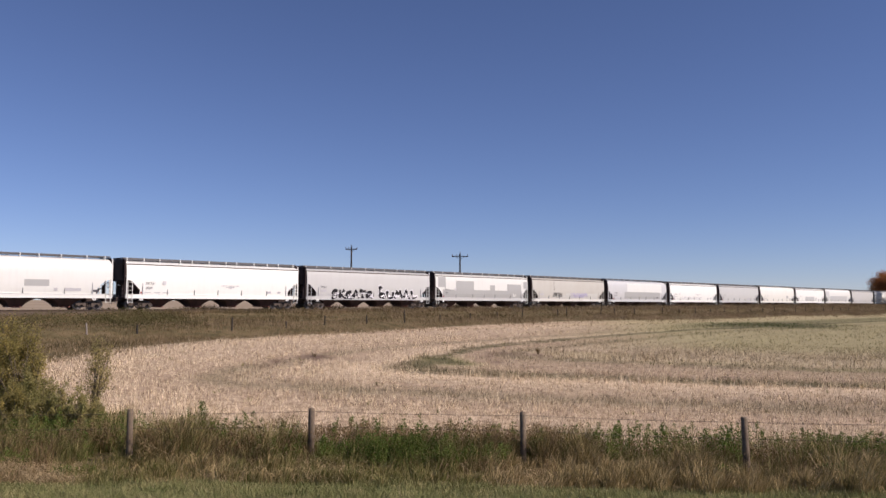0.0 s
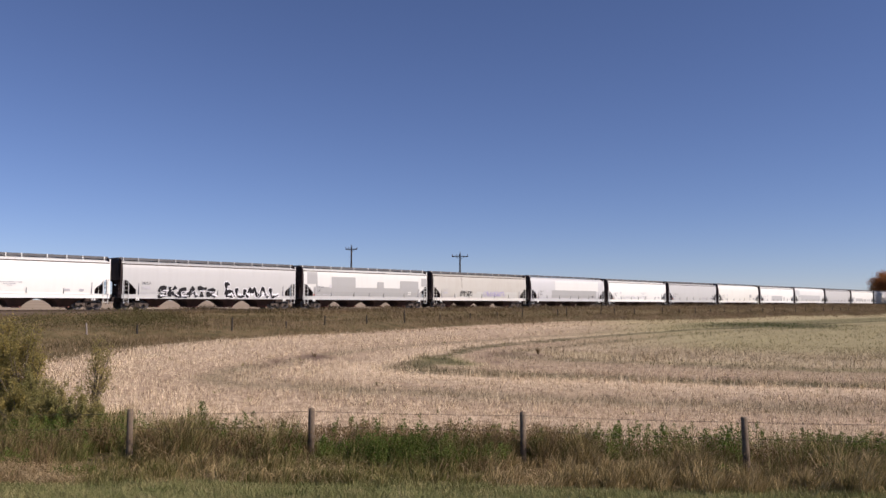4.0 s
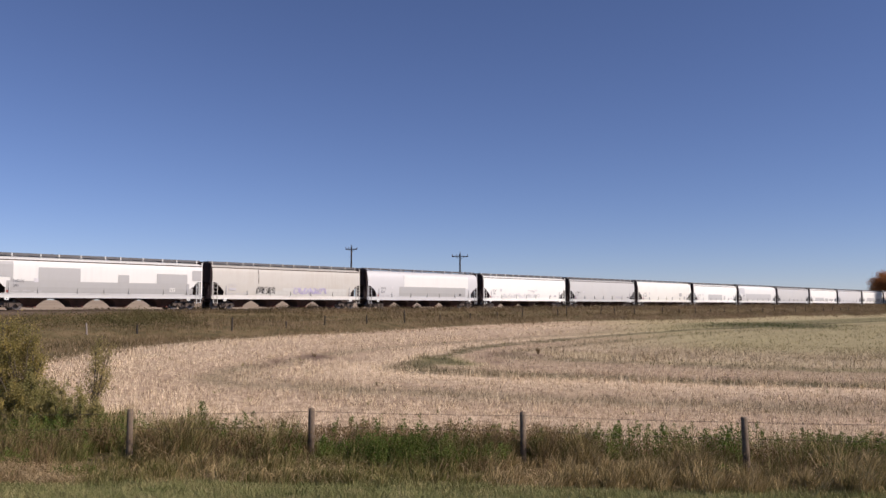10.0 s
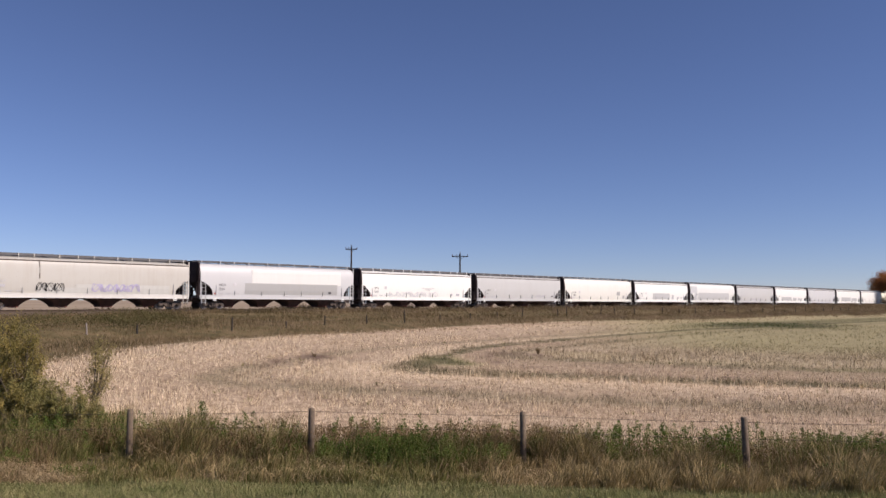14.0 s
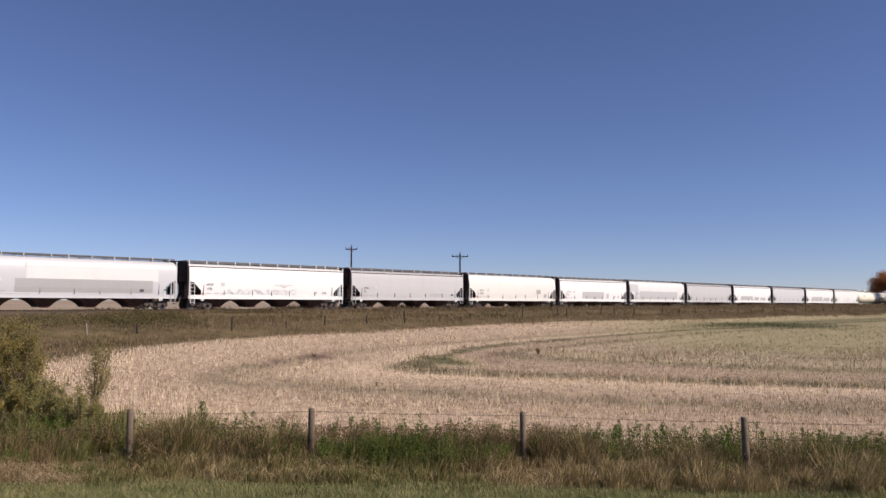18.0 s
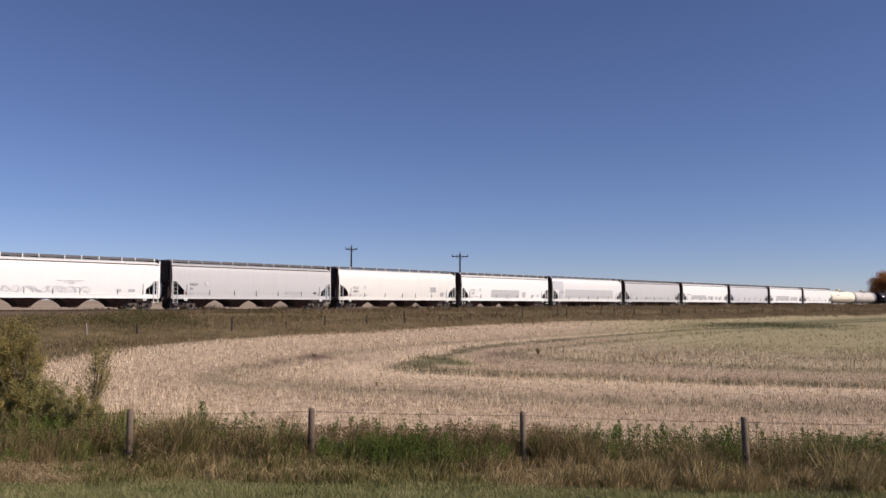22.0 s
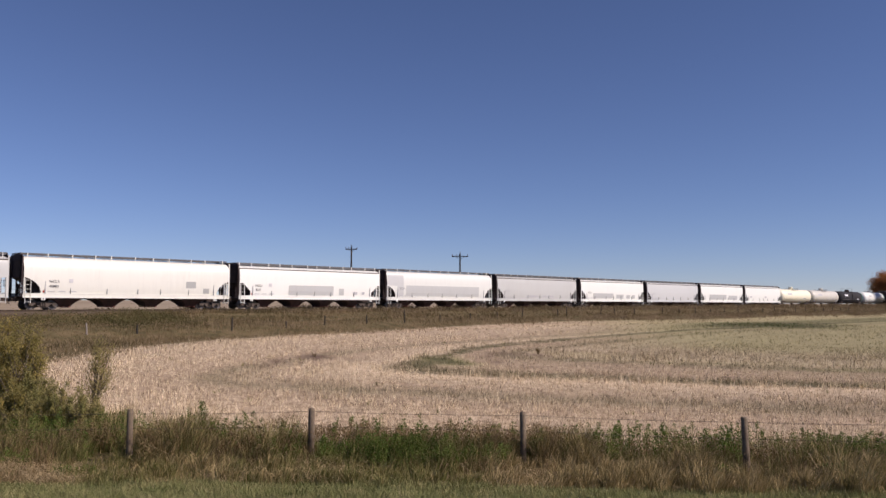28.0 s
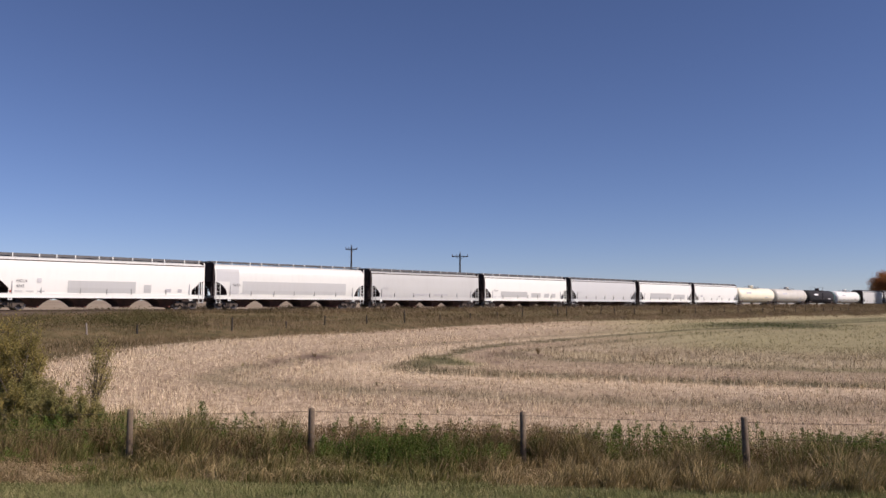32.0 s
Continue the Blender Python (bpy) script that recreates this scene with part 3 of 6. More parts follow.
def make_stubble():
    # denser near, sparser far
    bands = [(20.0, 30, -16, 24, 400, 0.008), (30, 45, -21, 34, 250, 0.010), (45, 70, -23, 55, 90, 0.015), (70, 120, -22, 110, 16, 0.026), (120, 200, 20, 190, 2.0, 0.055)]
    B, H, W = [], [], []
    for y0, y1, x0, x1, dens, w in bands:
        n = int((y1 - y0) * (x1 - x0) * dens)
        x, y = rng.uniform(x0, x1, n), rng.uniform(y0, y1, n)
        keep = (np.abs(x) < 0.6 * y + 3) & (field_distance(x, y) + rng.normal(0, 1.0, n) > 0.3) & (to_up(x, y)[1] > 16.5)
        # thin and thick patches
        keep &= rng.uniform(0, 1, n) < 0.66 + 0.34 * np.sin(x * 1.9 + 2 * np.sin(y * 0.7)) * np.sin(y * 1.3 + np.sin(x * 0.9))
        # drilled rows
        sd = swath_distance(x, y)
        keep &= rng.uniform(0, 1, n) < 0.62 + 0.38 * np.cos(2 * math.pi * 24 * sd)
        keep &= rng.uniform(0, 1, n) < 1 - 0.75 * blobs(BARE, x, y) - 0.5 * np.exp(-((sd - 2.02) / 0.06) ** 2)
        x, y = x[keep][::3], y[keep][::3]
        tuft = rng.uniform(0.6, 1.3, len(x))
        x, y = np.repeat(x, 3) + rng.normal(0, 0.07, 3 * len(x)), np.repeat(y, 3) + rng.normal(0, 0.07, 3 * len(x))
        n = len(x)
        h = rng.uniform(0.10, 0.26, n) * np.repeat(tuft, 3) * (1 + 0.25 * np.sin(field_distance(x, y) * 0.70))
        sd = swath_distance(x, y)
        h = h * (1 + 0.9 * np.exp(-((sd - 1.86) / 0.09) ** 2) + 0.7 * sstep(3.1, 3.3, sd) * sstep(66, 56, y))
        B.append(np.stack([x, y, ground_z(x, y) - 0.01], 1))
        H.append(h)
        W.append(np.full(n, w) * rng.uniform(0.7, 1.4, n))
    # taller, bleached straw left standing beside the seams
    n = 26000
    x, y = rng.uniform(-4, 30, n), rng.uniform(34, 60, n)
    sd = swath_distance(x, y) + rng.normal(0, 0.03, n)
    keep = (((sd > 1.76) & (sd < 1.94) & (y < 50)) | ((np.abs(x - 11.0) < 4.0 + rng.normal(0, 1, n)) & (np.abs(y - 54.0) < 3.0))) & (np.abs(x) < 0.56 * y) & (rng.uniform(0, 1, n) < 0.55)
    x, y = x[keep], y[keep]
    B.append(np.stack([x, y, ground_z(x, y) - 0.01], 1))
    H.append(rng.uniform(0.22, 0.46, len(x)))
    W.append(rng.uniform(0.018, 0.034, len(x)))
    B, H, W = np.concatenate(B), np.concatenate(H), np.concatenate(W)
    me = blades_mesh("stubble", B, H, W * 1.35, rng.uniform(0.05, 0.6, len(B)), M_STUBBLE, rng, 1, {"swath": swath_distance(B[:, 0], B[:, 1]), "green": greenness(B[:, 0], B[:, 1]), "bare": blobs(BARE, B[:, 0], B[:, 1])}, 0.2)
    tagged(new("stubble", me), "short pale straw stubble standing in the harvested field", "stubble", kind="stuff")
    # green regrowth in tufts, thickest along the swath seams
    n = 5200
    x, y = rng.uniform(-18, 90, n), 22 + 110 * rng.uniform(0, 1, n) ** 1.4
    fd = field_distance(x, y)
    seam = np.abs(swath_distance(x, y) - np.round(np.clip(swath_distance(x, y), 2, 4)))
    keep = (np.abs(x) < 0.6 * y + 2) & (fd > 1.5) & (to_up(x, y)[1] > 18) & (rng.uniform(0, 1, n) < 0.03 * (y < 50) + 0.005 * (y < 75) + 0.5 * (1 - 0.7 * sstep(50, 75, y)) * np.exp(-(seam / 0.06) ** 2) * (0.5 + 0.5 * np.sin(x * 0.5 + y * 0.3)) + 0.05 * greenness(x, y) * (y < 60))
    x, y = x[keep], y[keep]
    k = 7
    x2, y2 = np.repeat(x, k) + rng.normal(0, 0.10, len(x) * k), np.repeat(y, k) + rng.normal(0, 0.10, len(x) * k)
    n = len(x2)
    me = blades_mesh("regrowth", np.stack([x2, y2, ground_z(x2, y2) - 0.01], 1), rng.uniform(0.10, 0.32, n), rng.uniform(0.015, 0.04, n) * (1 + y2 / 150), rng.uniform(0.2, 0.9, n), M_OLIVE, rng, 1)
    # a green strip of volunteer growth near the far edge
    n = 900
    x3 = rng.normal(44.0, 5.0, n)
    y3 = 112.5 + 0.45 * (x3 - 43.5) + rng.normal(0, 4.2, n)
    strip = blades_mesh("volunteer_growth", np.stack([x3, y3, ground_z(x3, y3) - 0.01], 1), rng.uniform(0.15, 0.4, n), rng.uniform(0.06, 0.12, n), rng.uniform(0.2, 0.9, n), M_VOLUNTEER, rng, 1)
    tagged(new("volunteer_growth", strip), "strip of green volunteer growth near the field's far edge", "grass", kind="stuff")
    tagged(new("regrowth", me), "olive green tufts growing through the stubble", "grass", kind="stuff")


make_stubble()


NEAR_POSTS = [(-12.07, 19.1, 1.312), (-7.27, 19.4, 1.292), (-3.14, 19.85, 1.263), (1.85, 19.2, 1.259), (6.33, 17.4, 1.38), (10.9, 16.8, 1.38)]


def fence_y(x):
    return np.interp(x, [q[0] for q in NEAR_POSTS], [q[1] for q in NEAR_POSTS])


def blade_field(name, n, x, y, keep, h, w, lean, mat, segs, label, toward=None):
    x, y, h, w = x[keep], y[keep], h[keep], w[keep]
    m = len(x)
    me = blades_mesh(name, np.stack([x, y, ground_z(x, y) - 0.02], 1), h, w, rng.uniform(lean[0], lean[1], m), mat, rng, segs, toward=None if toward is None else toward[keep])
    return tagged(new(name, me), label, "grass", kind="stuff")


def make_verge():
    def clumps(x, y):
        return 0.5 + 0.25 * (np.sin(x * 2.1 + 1.0 + np.sin(y * 1.7)) * np.sin(y * 2.4) + np.sin(x * 0.83 + y * 1.3))
    def mound(x):
        return (0.8 + 0.16 * np.sin(x * 0.9 + 0.5) + 0.14 * np.sin(x * 2.7) + 0.1 * np.sin(x * 6.1 + 1)) * (1 - 0.2 * np.exp(-((x - 0.8) / 1.0) ** 2))
    # growth of the ditch: low at its front, tall along and behind the fence
    n, tufts = 360000, 3200
    tx = rng.uniform(-17, 12, tufts)
    front = bank_foot(tx) - 0.45 * rng.uniform(0, 1, tufts) ** 2
    depth = 1.8 + 0.3 * np.sin(tx * 1.3) + 5 * sstep(-8.0, -10.0, tx)
    f = rng.uniform(0, 1, tufts)
    ty = np.where(rng.uniform(0, 1, tufts) < 0.5, front + (fence_y(tx) - front) * f, fence_y(tx) + depth * f)
    tuft = rng.integers(0, tufts, n)
    spread = rng.uniform(0.03, 0.12, tufts)[tuft]
    ox, oy = rng.normal(0, 1, n) * spread, rng.normal(0, 1, n) * spread
    x, y = tx[tuft] + ox, ty[tuft] + oy
    vigour = rng.uniform(0.45, 1.35, tufts)[tuft]
    toward = np.arctan2(oy + rng.normal(0, 0.05, n), ox + 0.05 + rng.normal(0, 0.05, n))
    keep = (rng.uniform(0, 1, n) < 0.06 + 0.94 * clumps(x, y)) & (field_distance(x, y) < 1.0)
    full = (0.74 + 0.14 * sstep(-1, -8, x)) * mound(x)
    rise = fence_y(x) + 0.1 - (0.9 + 0.5 * np.sin(x * 1.7 + 0.6)) * sstep(-8, -4, x) - 0.35 * np.exp(-((x + 2.0) / 2.0) ** 2)
    low = (0.20 + 0.22 * clumps(x * 1.3, y * 1.1)) * (1 - 0.08 * sstep(0, -6, x) + 0.55 * sstep(1, 5, x))
    top = low + (full - low) * sstep(rise - 0.5, rise + 0.5, y)
    near_post = np.min(np.abs(x[None] - np.array([q[0] for q in NEAR_POSTS])[:, None]), 0)
    top = np.where((near_post < 0.14 + 0.12 * (x > 0)) & (y < fence_y(x) + 0.1), np.minimum(top, 0.3 - 0.05 * (x > 0)), top)
    # a hollow in the growth beside a post
    hollow = ((x + 7.95) / 0.55) ** 2 + ((y - 19.9) / 0.75) ** 2 < 1
    keep &= ~hollow | (rng.uniform(0, 1, n) < 0.25)
    h = rng.uniform(0.4, 1.2, n) * np.where(hollow, 0.14, top) * vigour
    patch = np.sin(x * 0.62 + 0.9 * np.sin(y * 0.8) + 1.2) + 0.5 * np.sin(x * 1.9 + y)
    r = 0.7 * rng.uniform(0, 1, tufts)[tuft] + 0.3 * rng.uniform(0, 1, n)
    straw = r < np.clip((0.30 + 0.36 * patch) * sstep(-1.5, -4, x) * sstep(fence_y(x) + 0.1, fence_y(x) - 0.9, y) * 2.2, 0, 0.8) + 0.34 * np.exp(-((x - 1.6) / 1.3) ** 2) * sstep(fence_y(x) - 0.2, fence_y(x) - 1.0, y)
    dry = ~straw & (r > 0.66 - 0.2 * np.sin(x * 0.8 + 2.6 + y * 0.5) - 0.42 * sstep(-0.6, 1.6, x) * sstep(fence_y(x) + 0.5, fence_y(x) - 0.4, y) + 0.22 * np.exp(-((x + 1.8) / 2.2) ** 2))
    green = ~straw & ~dry
    w = rng.uniform(0.005, 0.017, n)
    blade_field("lodged_grass", n, x, y, keep & straw, h, w * 0.9, (0.5, 2.4), M_STRAWGRASS, 3, "dry straw-coloured grass lying over in the ditch", toward)
    blade_field("dry_grass", n, x, y, keep & dry, h * 1.05, w, (0.1, 0.8), M_DRY, 3, "brown dry grass standing in the ditch", toward)
    blade_field("tall_grass", n, x, y, keep & green, h, w, (0.08, 0.8), M_TALL, 3, "tall green uncut grass along the fence", toward)
    # rusty seed stalks
    n = 12000
    x = rng.uniform(-14, 12, n)
    y = fence_y(x) + rng.uniform(-1.3, 1.6, n)
    keep = (np.sin(x * 1.1 + 0.3) + np.sin(x * 2.9 + y * 1.5) > 0.2 - 0.6 * sstep(-3.5, -2.5, x) * sstep(3, 1.5, x)) & (field_distance(x, y) < 0.8) & ((np.abs(x - 1.8) > 0.4) | (y > fence_y(x)))
    blade_field("seed_stalks", n, x, y, keep, rng.uniform(0.55, 0.98, n) * mound(x) * np.where(y < fence_y(x) - 0.5, 0.55, 1.0), rng.uniform(0.006, 0.02, n), (0.05, 0.6), M_REDWEED, 2, "rusty brown seed stalks above the grass")
    # rusty seed heads, a soft fringe along the top of the growth
    n = 2600
    x = np.concatenate([rng.uniform(-3.2, 2.8, n // 2), rng.uniform(-10.5, 10.5, n // 2)])
    y = fence_y(x) + rng.uniform(-0.2, 1.5, len(x))
    ok = (field_distance(x, y) < 0.9) & ((np.abs(x - 1.8) > 0.4) | (y > fence_y(x)))
    x, y = x[ok], y[ok]
    hh = rng.uniform(0.62, 0.92, len(x)) * np.clip(mound(x), 0.72, 1.0)
    m = 12
    cs = np.stack([np.repeat(x, m), np.repeat(y, m), np.repeat(ground_z(x, y) + hh, m)], 1)
    cs = cs + rng.normal(0, 1, cs.shape) * np.array([0.035, 0.035, 0.06])
    me = leaves_mesh("seed_heads", cs, rng.uniform(0.02, 0.04, len(cs)), M_REDWEED, rng)
    tagged(new("seed_heads", me), "rusty brown seed heads along the top of the ditch growth", "weeds", kind="stuff")
    # mown bank
    n = 90000
    x, y = rng.uniform(-12, 12, n), rng.uniform(13.2, 17.8, n)
    keep = y < bank_foot(x) + 0.1 + 0.4 * rng.uniform(-1, 1, n)
    blade_field("mown_grass", n, x, y, keep, rng.uniform(0.05, 0.15, n) * (1 + 1.1 * clumps(x * 1.7, y * 1.9) ** 2), rng.uniform(0.006, 0.014, n), (0.2, 1.0), M_MOWN, 2, "short green mown grass on the road bank")
    # rank grass beside the railway
    n = 380000
    u, p = 30 + 300 * rng.uniform(0, 1, n) ** 1.5, rng.uniform(2.3, 40, n)
    x, y = at_up(u, p)
    keep = (field_distance(x, y) < 0.3 + np.abs(rng.normal(0, 1.4, n)) - rng.uniform(0, 1.0, n)) & (y > 27) & (np.abs(x) < 0.62 * y + 3)
    cl = 0.62 + 0.38 * np.sin(u * 0.31 + 1.7 * np.sin(p * 0.5)) * np.sin(p * 0.7 + u * 0.11)
    shoulder = np.interp(u, [60, 88, 100, 112, 130, 160, 240, 330], [0.15, 0.3, 1.0, 1.3, 1.35, 1.5, 2.0, 2.5])
    h = rng.uniform(0.3, 0.8, n) * np.where(p < 6, np.maximum(cl, 0.75) * shoulder, cl) * np.where(p > 15, 0.75, 1.0)
    keep &= (p > 3.0) | (u > 100)
    w = (0.014 + 0.00014 * u) * rng.uniform(0.7, 1.3, n)
    tan = rng.uniform(0, 1, n) < 0.08 + 0.6 * sstep(10, 13.5, p + 1.2 * np.sin(u * 0.2)) * (0.45 + 0.55 * sstep(80, 110, u)) + 0.28 * sstep(105, 135, u) * (p < 9) + 0.25 * sstep(150, 190, u) + 0.15 * sstep(104, 120, u)
    blade_field("rail_side_grass", n, x, y, keep & ~tan, h, w, (0.1, 0.7), M_ROWGRASS, 2, "rank brown and olive grass on the railway bank")
    blade_field("dry_rail_side_grass", n, x, y, keep & tan, h, w, (0.1, 0.7), M_ROWDRY, 2, "dry tan grass on the railway bank")
    # rank growth on the far side of the track
    n = 26000
    u, p = rng.uniform(96, 260, n), rng.uniform(-8.5, -4.2, n)
    x, y = at_up(u, p)
    h = rng.uniform(0.6, 1.15, n) * np.interp(u, [96, 118, 160], [0.5, 1.0, 1.15]) * (1 + 0.35 * np.sin(u * 0.45 + np.sin(u * 0.17)))
    blade_field("rail_side_grass", n, x, y, h > 0, h, (0.03 + 0.00018 * u) * rng.uniform(0.7, 1.3, n), (0.1, 0.7), M_ROWGRASS, 2, "rank brown grass on the far side of the track")
    # low brush in patches on the bank
    n = 400
    u, p = 55 + 190 * rng.uniform(0, 1, n) ** 1.3, rng.normal(10.6, 2.2, n)
    x, y = at_up(u, p)
    keep = (u < 118) & (np.sin(u * 0.21 + 0.4) + 0.5 * np.sin(u * 0.53) > -0.3 - 0.8 * sstep(110, 80, u)) & (p > 5)
    x, y = x[keep], y[keep]
    cs = []
    for a, b in zip(x, y):
        m = 300
        r = rng.normal(0, 1, (m, 3)) * np.array([1.0, 0.7, 0.22]) * rng.uniform(0.7, 1.3)
        cs.append(np.array([a, b, float(ground_z(a, b)) + 0.36]) + r)
    cs = np.concatenate(cs)
    cs[:, 2] = np.maximum(cs[:, 2], ground_z(cs[:, 0], cs[:, 1]) + 0.03)
    me = leaves_mesh("bank_brush", cs, rng.uniform(0.06, 0.14, len(cs)), M_BRUSH, rng)
    tagged(new("bank_brush", me), "low olive brush growing on the railway bank", "brush", kind="stuff")


make_verge()


# ---------------------------------------------------------------- railway track
def place(u, p, z):
    x, y = at_up(u, p)
    return pose(float(x), float(y), z, 0, 0, PHI)


def make_track():
    b = Build()
    prof = [(-3.3, -0.62), (-1.9, -0.185), (1.9, -0.185), (3.3, -0.62)]
    n0 = len(prof)
    us = [-150 + 6 * i for i in range(131)]
    v = [(u, q + 0.05 * math.sin(u * 1.3 + q), z + 0.02 * math.sin(u * 0.9 + q * 2)) for u in us for q, z in prof]
    f = [(i * n0 + j, i * n0 + j + 1, (i + 1) * n0 + j + 1, (i + 1) * n0 + j) for i in range(len(us) - 1) for j in range(n0 - 1)]
    b.add(v, f)
    me = b.done("ballast", M_BALLAST)
    ob = new("ballast", me)
    ob.matrix_world = place(0, 0, RAIL_Z)
    tagged(ob, "bed of grey-brown crushed stone under the rails", "ballast", kind="structure")
    rail_poly = [(-0.07, -0.17), (0.07, -0.17), (0.07, -0.155), (0.012, -0.13), (0.012, -0.045), (0.036, -0.035), (0.036, 0.0), (-0.036, 0.0), (-0.036, -0.035), (-0.012, -0.045), (-0.012, -0.13), (-0.07, -0.155)]
    track = tagged(new("railway_track"), "single railway track of rusty rails on dark wooden ties", "track", kind="structure")
    track.matrix_world = place(0, 0, RAIL_Z)
    for side in (-0.7535, 0.7535):
        r = Build()
        m = len(rail_poly)
        v = [(x, side + q, z) for x in (-150, 630) for q, z in rail_poly]
        r.add(v, [tuple(range(m)), tuple(range(2 * m - 1, m - 1, -1))] + [(i, (i + 1) % m, m + (i + 1) % m, m + i) for i in range(m)])
        part("rail", r.done("rail", M_RUST), track)
    tie = Build().box(-0.115, 0.115, -1.3, 1.3, -0.33, -0.17, 0.015).done("tie", M_TIE)
    for i in range(290):
        part("tie", tie, track, pose(62 + 0.53 * i, 0.02 * math.sin(i * 7.1), 0, 0, 0, 0.6 * math.sin(i * 3.3)))


make_track()


# ---------------------------------------------------------------- railway cars
# car space: x along the track, -y towards the eye, z = 0 at the top of rail
def stack(half, rows):
    return [(z, half - inset, y) for z, inset, y in rows]


# flat-sided cars with an eave, and round-topped cars; rows of height, setback of the ends, half width
FLAT = [(1.36, 1.30, 1.50), (1.55, 1.30, 1.535), (1.8, 1.30, 1.56), (2.2, 0.90, 1.585), (2.6, 0.45, 1.60), (2.68, 0.0, 1.60), (3.3, 0.0, 1.595), (3.75, 0.0, 1.575), (4.0, 0.0, 1.54), (4.14, 0.0, 1.50)]
FLAT_ROOF = [(4.16, -0.02, 1.53), (4.20, -0.02, 1.53), (4.32, 0.0, 1.16), (4.42, 0.02, 0.78), (4.48, 0.04, 0.30)]
ROUND = [(1.36, 1.40, 1.50), (1.55, 1.38, 1.54), (1.9, 1.26, 1.585), (2.2, 1.02, 1.60), (2.5, 0.62, 1.61), (2.66, 0.22, 1.61), (2.72, 0.0, 1.61), (3.2, 0.0, 1.60), (3.6, 0.0, 1.56), (3.9, 0.0, 1.50), (4.12, 0.0, 1.41), (4.30, 0.0, 1.26), (4.42, 0.02, 1.02), (4.49, 0.04, 0.66), (4.53, 0.06, 0.3)]
HALF = {"flat": 9.57, "round": 9.74}


def side_y(z):
    return max(float(np.interp(z, [q[0] for q in f], [q[2] for q in f])) for f in (FLAT, ROUND))


def loft(levels, ends, mat_side, mat_end, name, top=True, bottom=True):
    """A shell of stacked rectangles; the two x ends take the second material."""
    v, f, mi = [], [], []
    for z, x, y in levels:
        v += [(-x, -y, z), (x, -y, z), (x, y, z), (-x, y, z)]
    for i in range(len(levels) - 1):
        for j in range(4):
            f.append((i * 4 + j, i * 4 + (j + 1) % 4, i * 4 + 4 + (j + 1) % 4, i * 4 + 4 + j))
            mi.append(1 if j in (1, 3) else 0)
    if top:
        k = (len(levels) - 1) * 4
        f.append((k, k + 1, k + 2, k + 3)), mi.append(0)
    if bottom:
        f.append((3, 2, 1, 0)), mi.append(1)
    me = mesh_of(name, v, f, [mat_side, mat_end])
    me.polygons.foreach_set("material_index", mi)
    return soft_edges(me, 40)


_cache = {}


def shared(key, make):
    if key not in _cache:
        _cache[key] = make()
    return _cache[key]


def arch_bay():
    prof = [(1.30, 1.99), (1.03, 1.98), (0.98, 1.62), (0.90, 1.28), (0.78, 1.0), (0.63, 0.80), (0.47, 0.65), (0.30, 0.55)]
    v, f = [], []
    for z, x in prof:
        y = min(1.42, 0.62 + (z - 0.30) * 1.1)
        v += [(-x, -y, z), (x, -y, z), (x, y, z), (-x, y, z)]
    for i in range(len(prof) - 1):
        for j in range(4):
            f.append((i * 4 + j, i * 4 + (j + 1) % 4, i * 4 + 4 + (j + 1) % 4, i * 4 + 4 + j))
    k = (len(prof) - 1) * 4
    f += [(3, 2, 1, 0), (k, k + 1, k + 2, k + 3)]
    b = Build().add(v, f)
    return soft_edges(b.done("hopper_bay", M_BAY), 40)


def gate_mesh():
    b = Build().box(-0.54, 0.54, -0.66, 0.66, 0.22, 0.31, 0.02)
    b.tube([(-0.3, -1.15, 0.27), (-0.3, 1.15, 0.27)], 0.035, 8)
    b.tube([(0.3, -0.95, 0.25), (0.3, 0.95, 0.25)], 0.07, 8)
    return b.done("outlet_gate", M_GATE)


def frame_mesh():
    """Cast side frame of a truck, with spring opening."""
    b = Build()
    b.prism([(-1.15, 0.52), (-0.98, 0.66), (-0.62, 0.66), (-0.34, 0.72), (0.34, 0.72), (0.62, 0.66), (0.98, 0.66), (1.15, 0.52), (1.12, 0.36), (0.95, 0.36), (0.86, 0.48), (0.62, 0.46), (0.36, 0.20), (-0.36, 0.20), (-0.62, 0.46), (-0.86, 0.48), (-0.95, 0.36), (-1.12, 0.36)], -0.07, 0.07)
    for x in (-0.18, 0.0, 0.18):
        b.tube([(x, -0.09, 0.28), (x, -0.09, 0.6)], 0.07, 8)
    for x in (-0.89, 0.89):
        b.tube([(x, -0.10, 0.457), (x, 0.05, 0.457)], 0.14, 12)
    return b.done("side_frame", M_DUSTY)


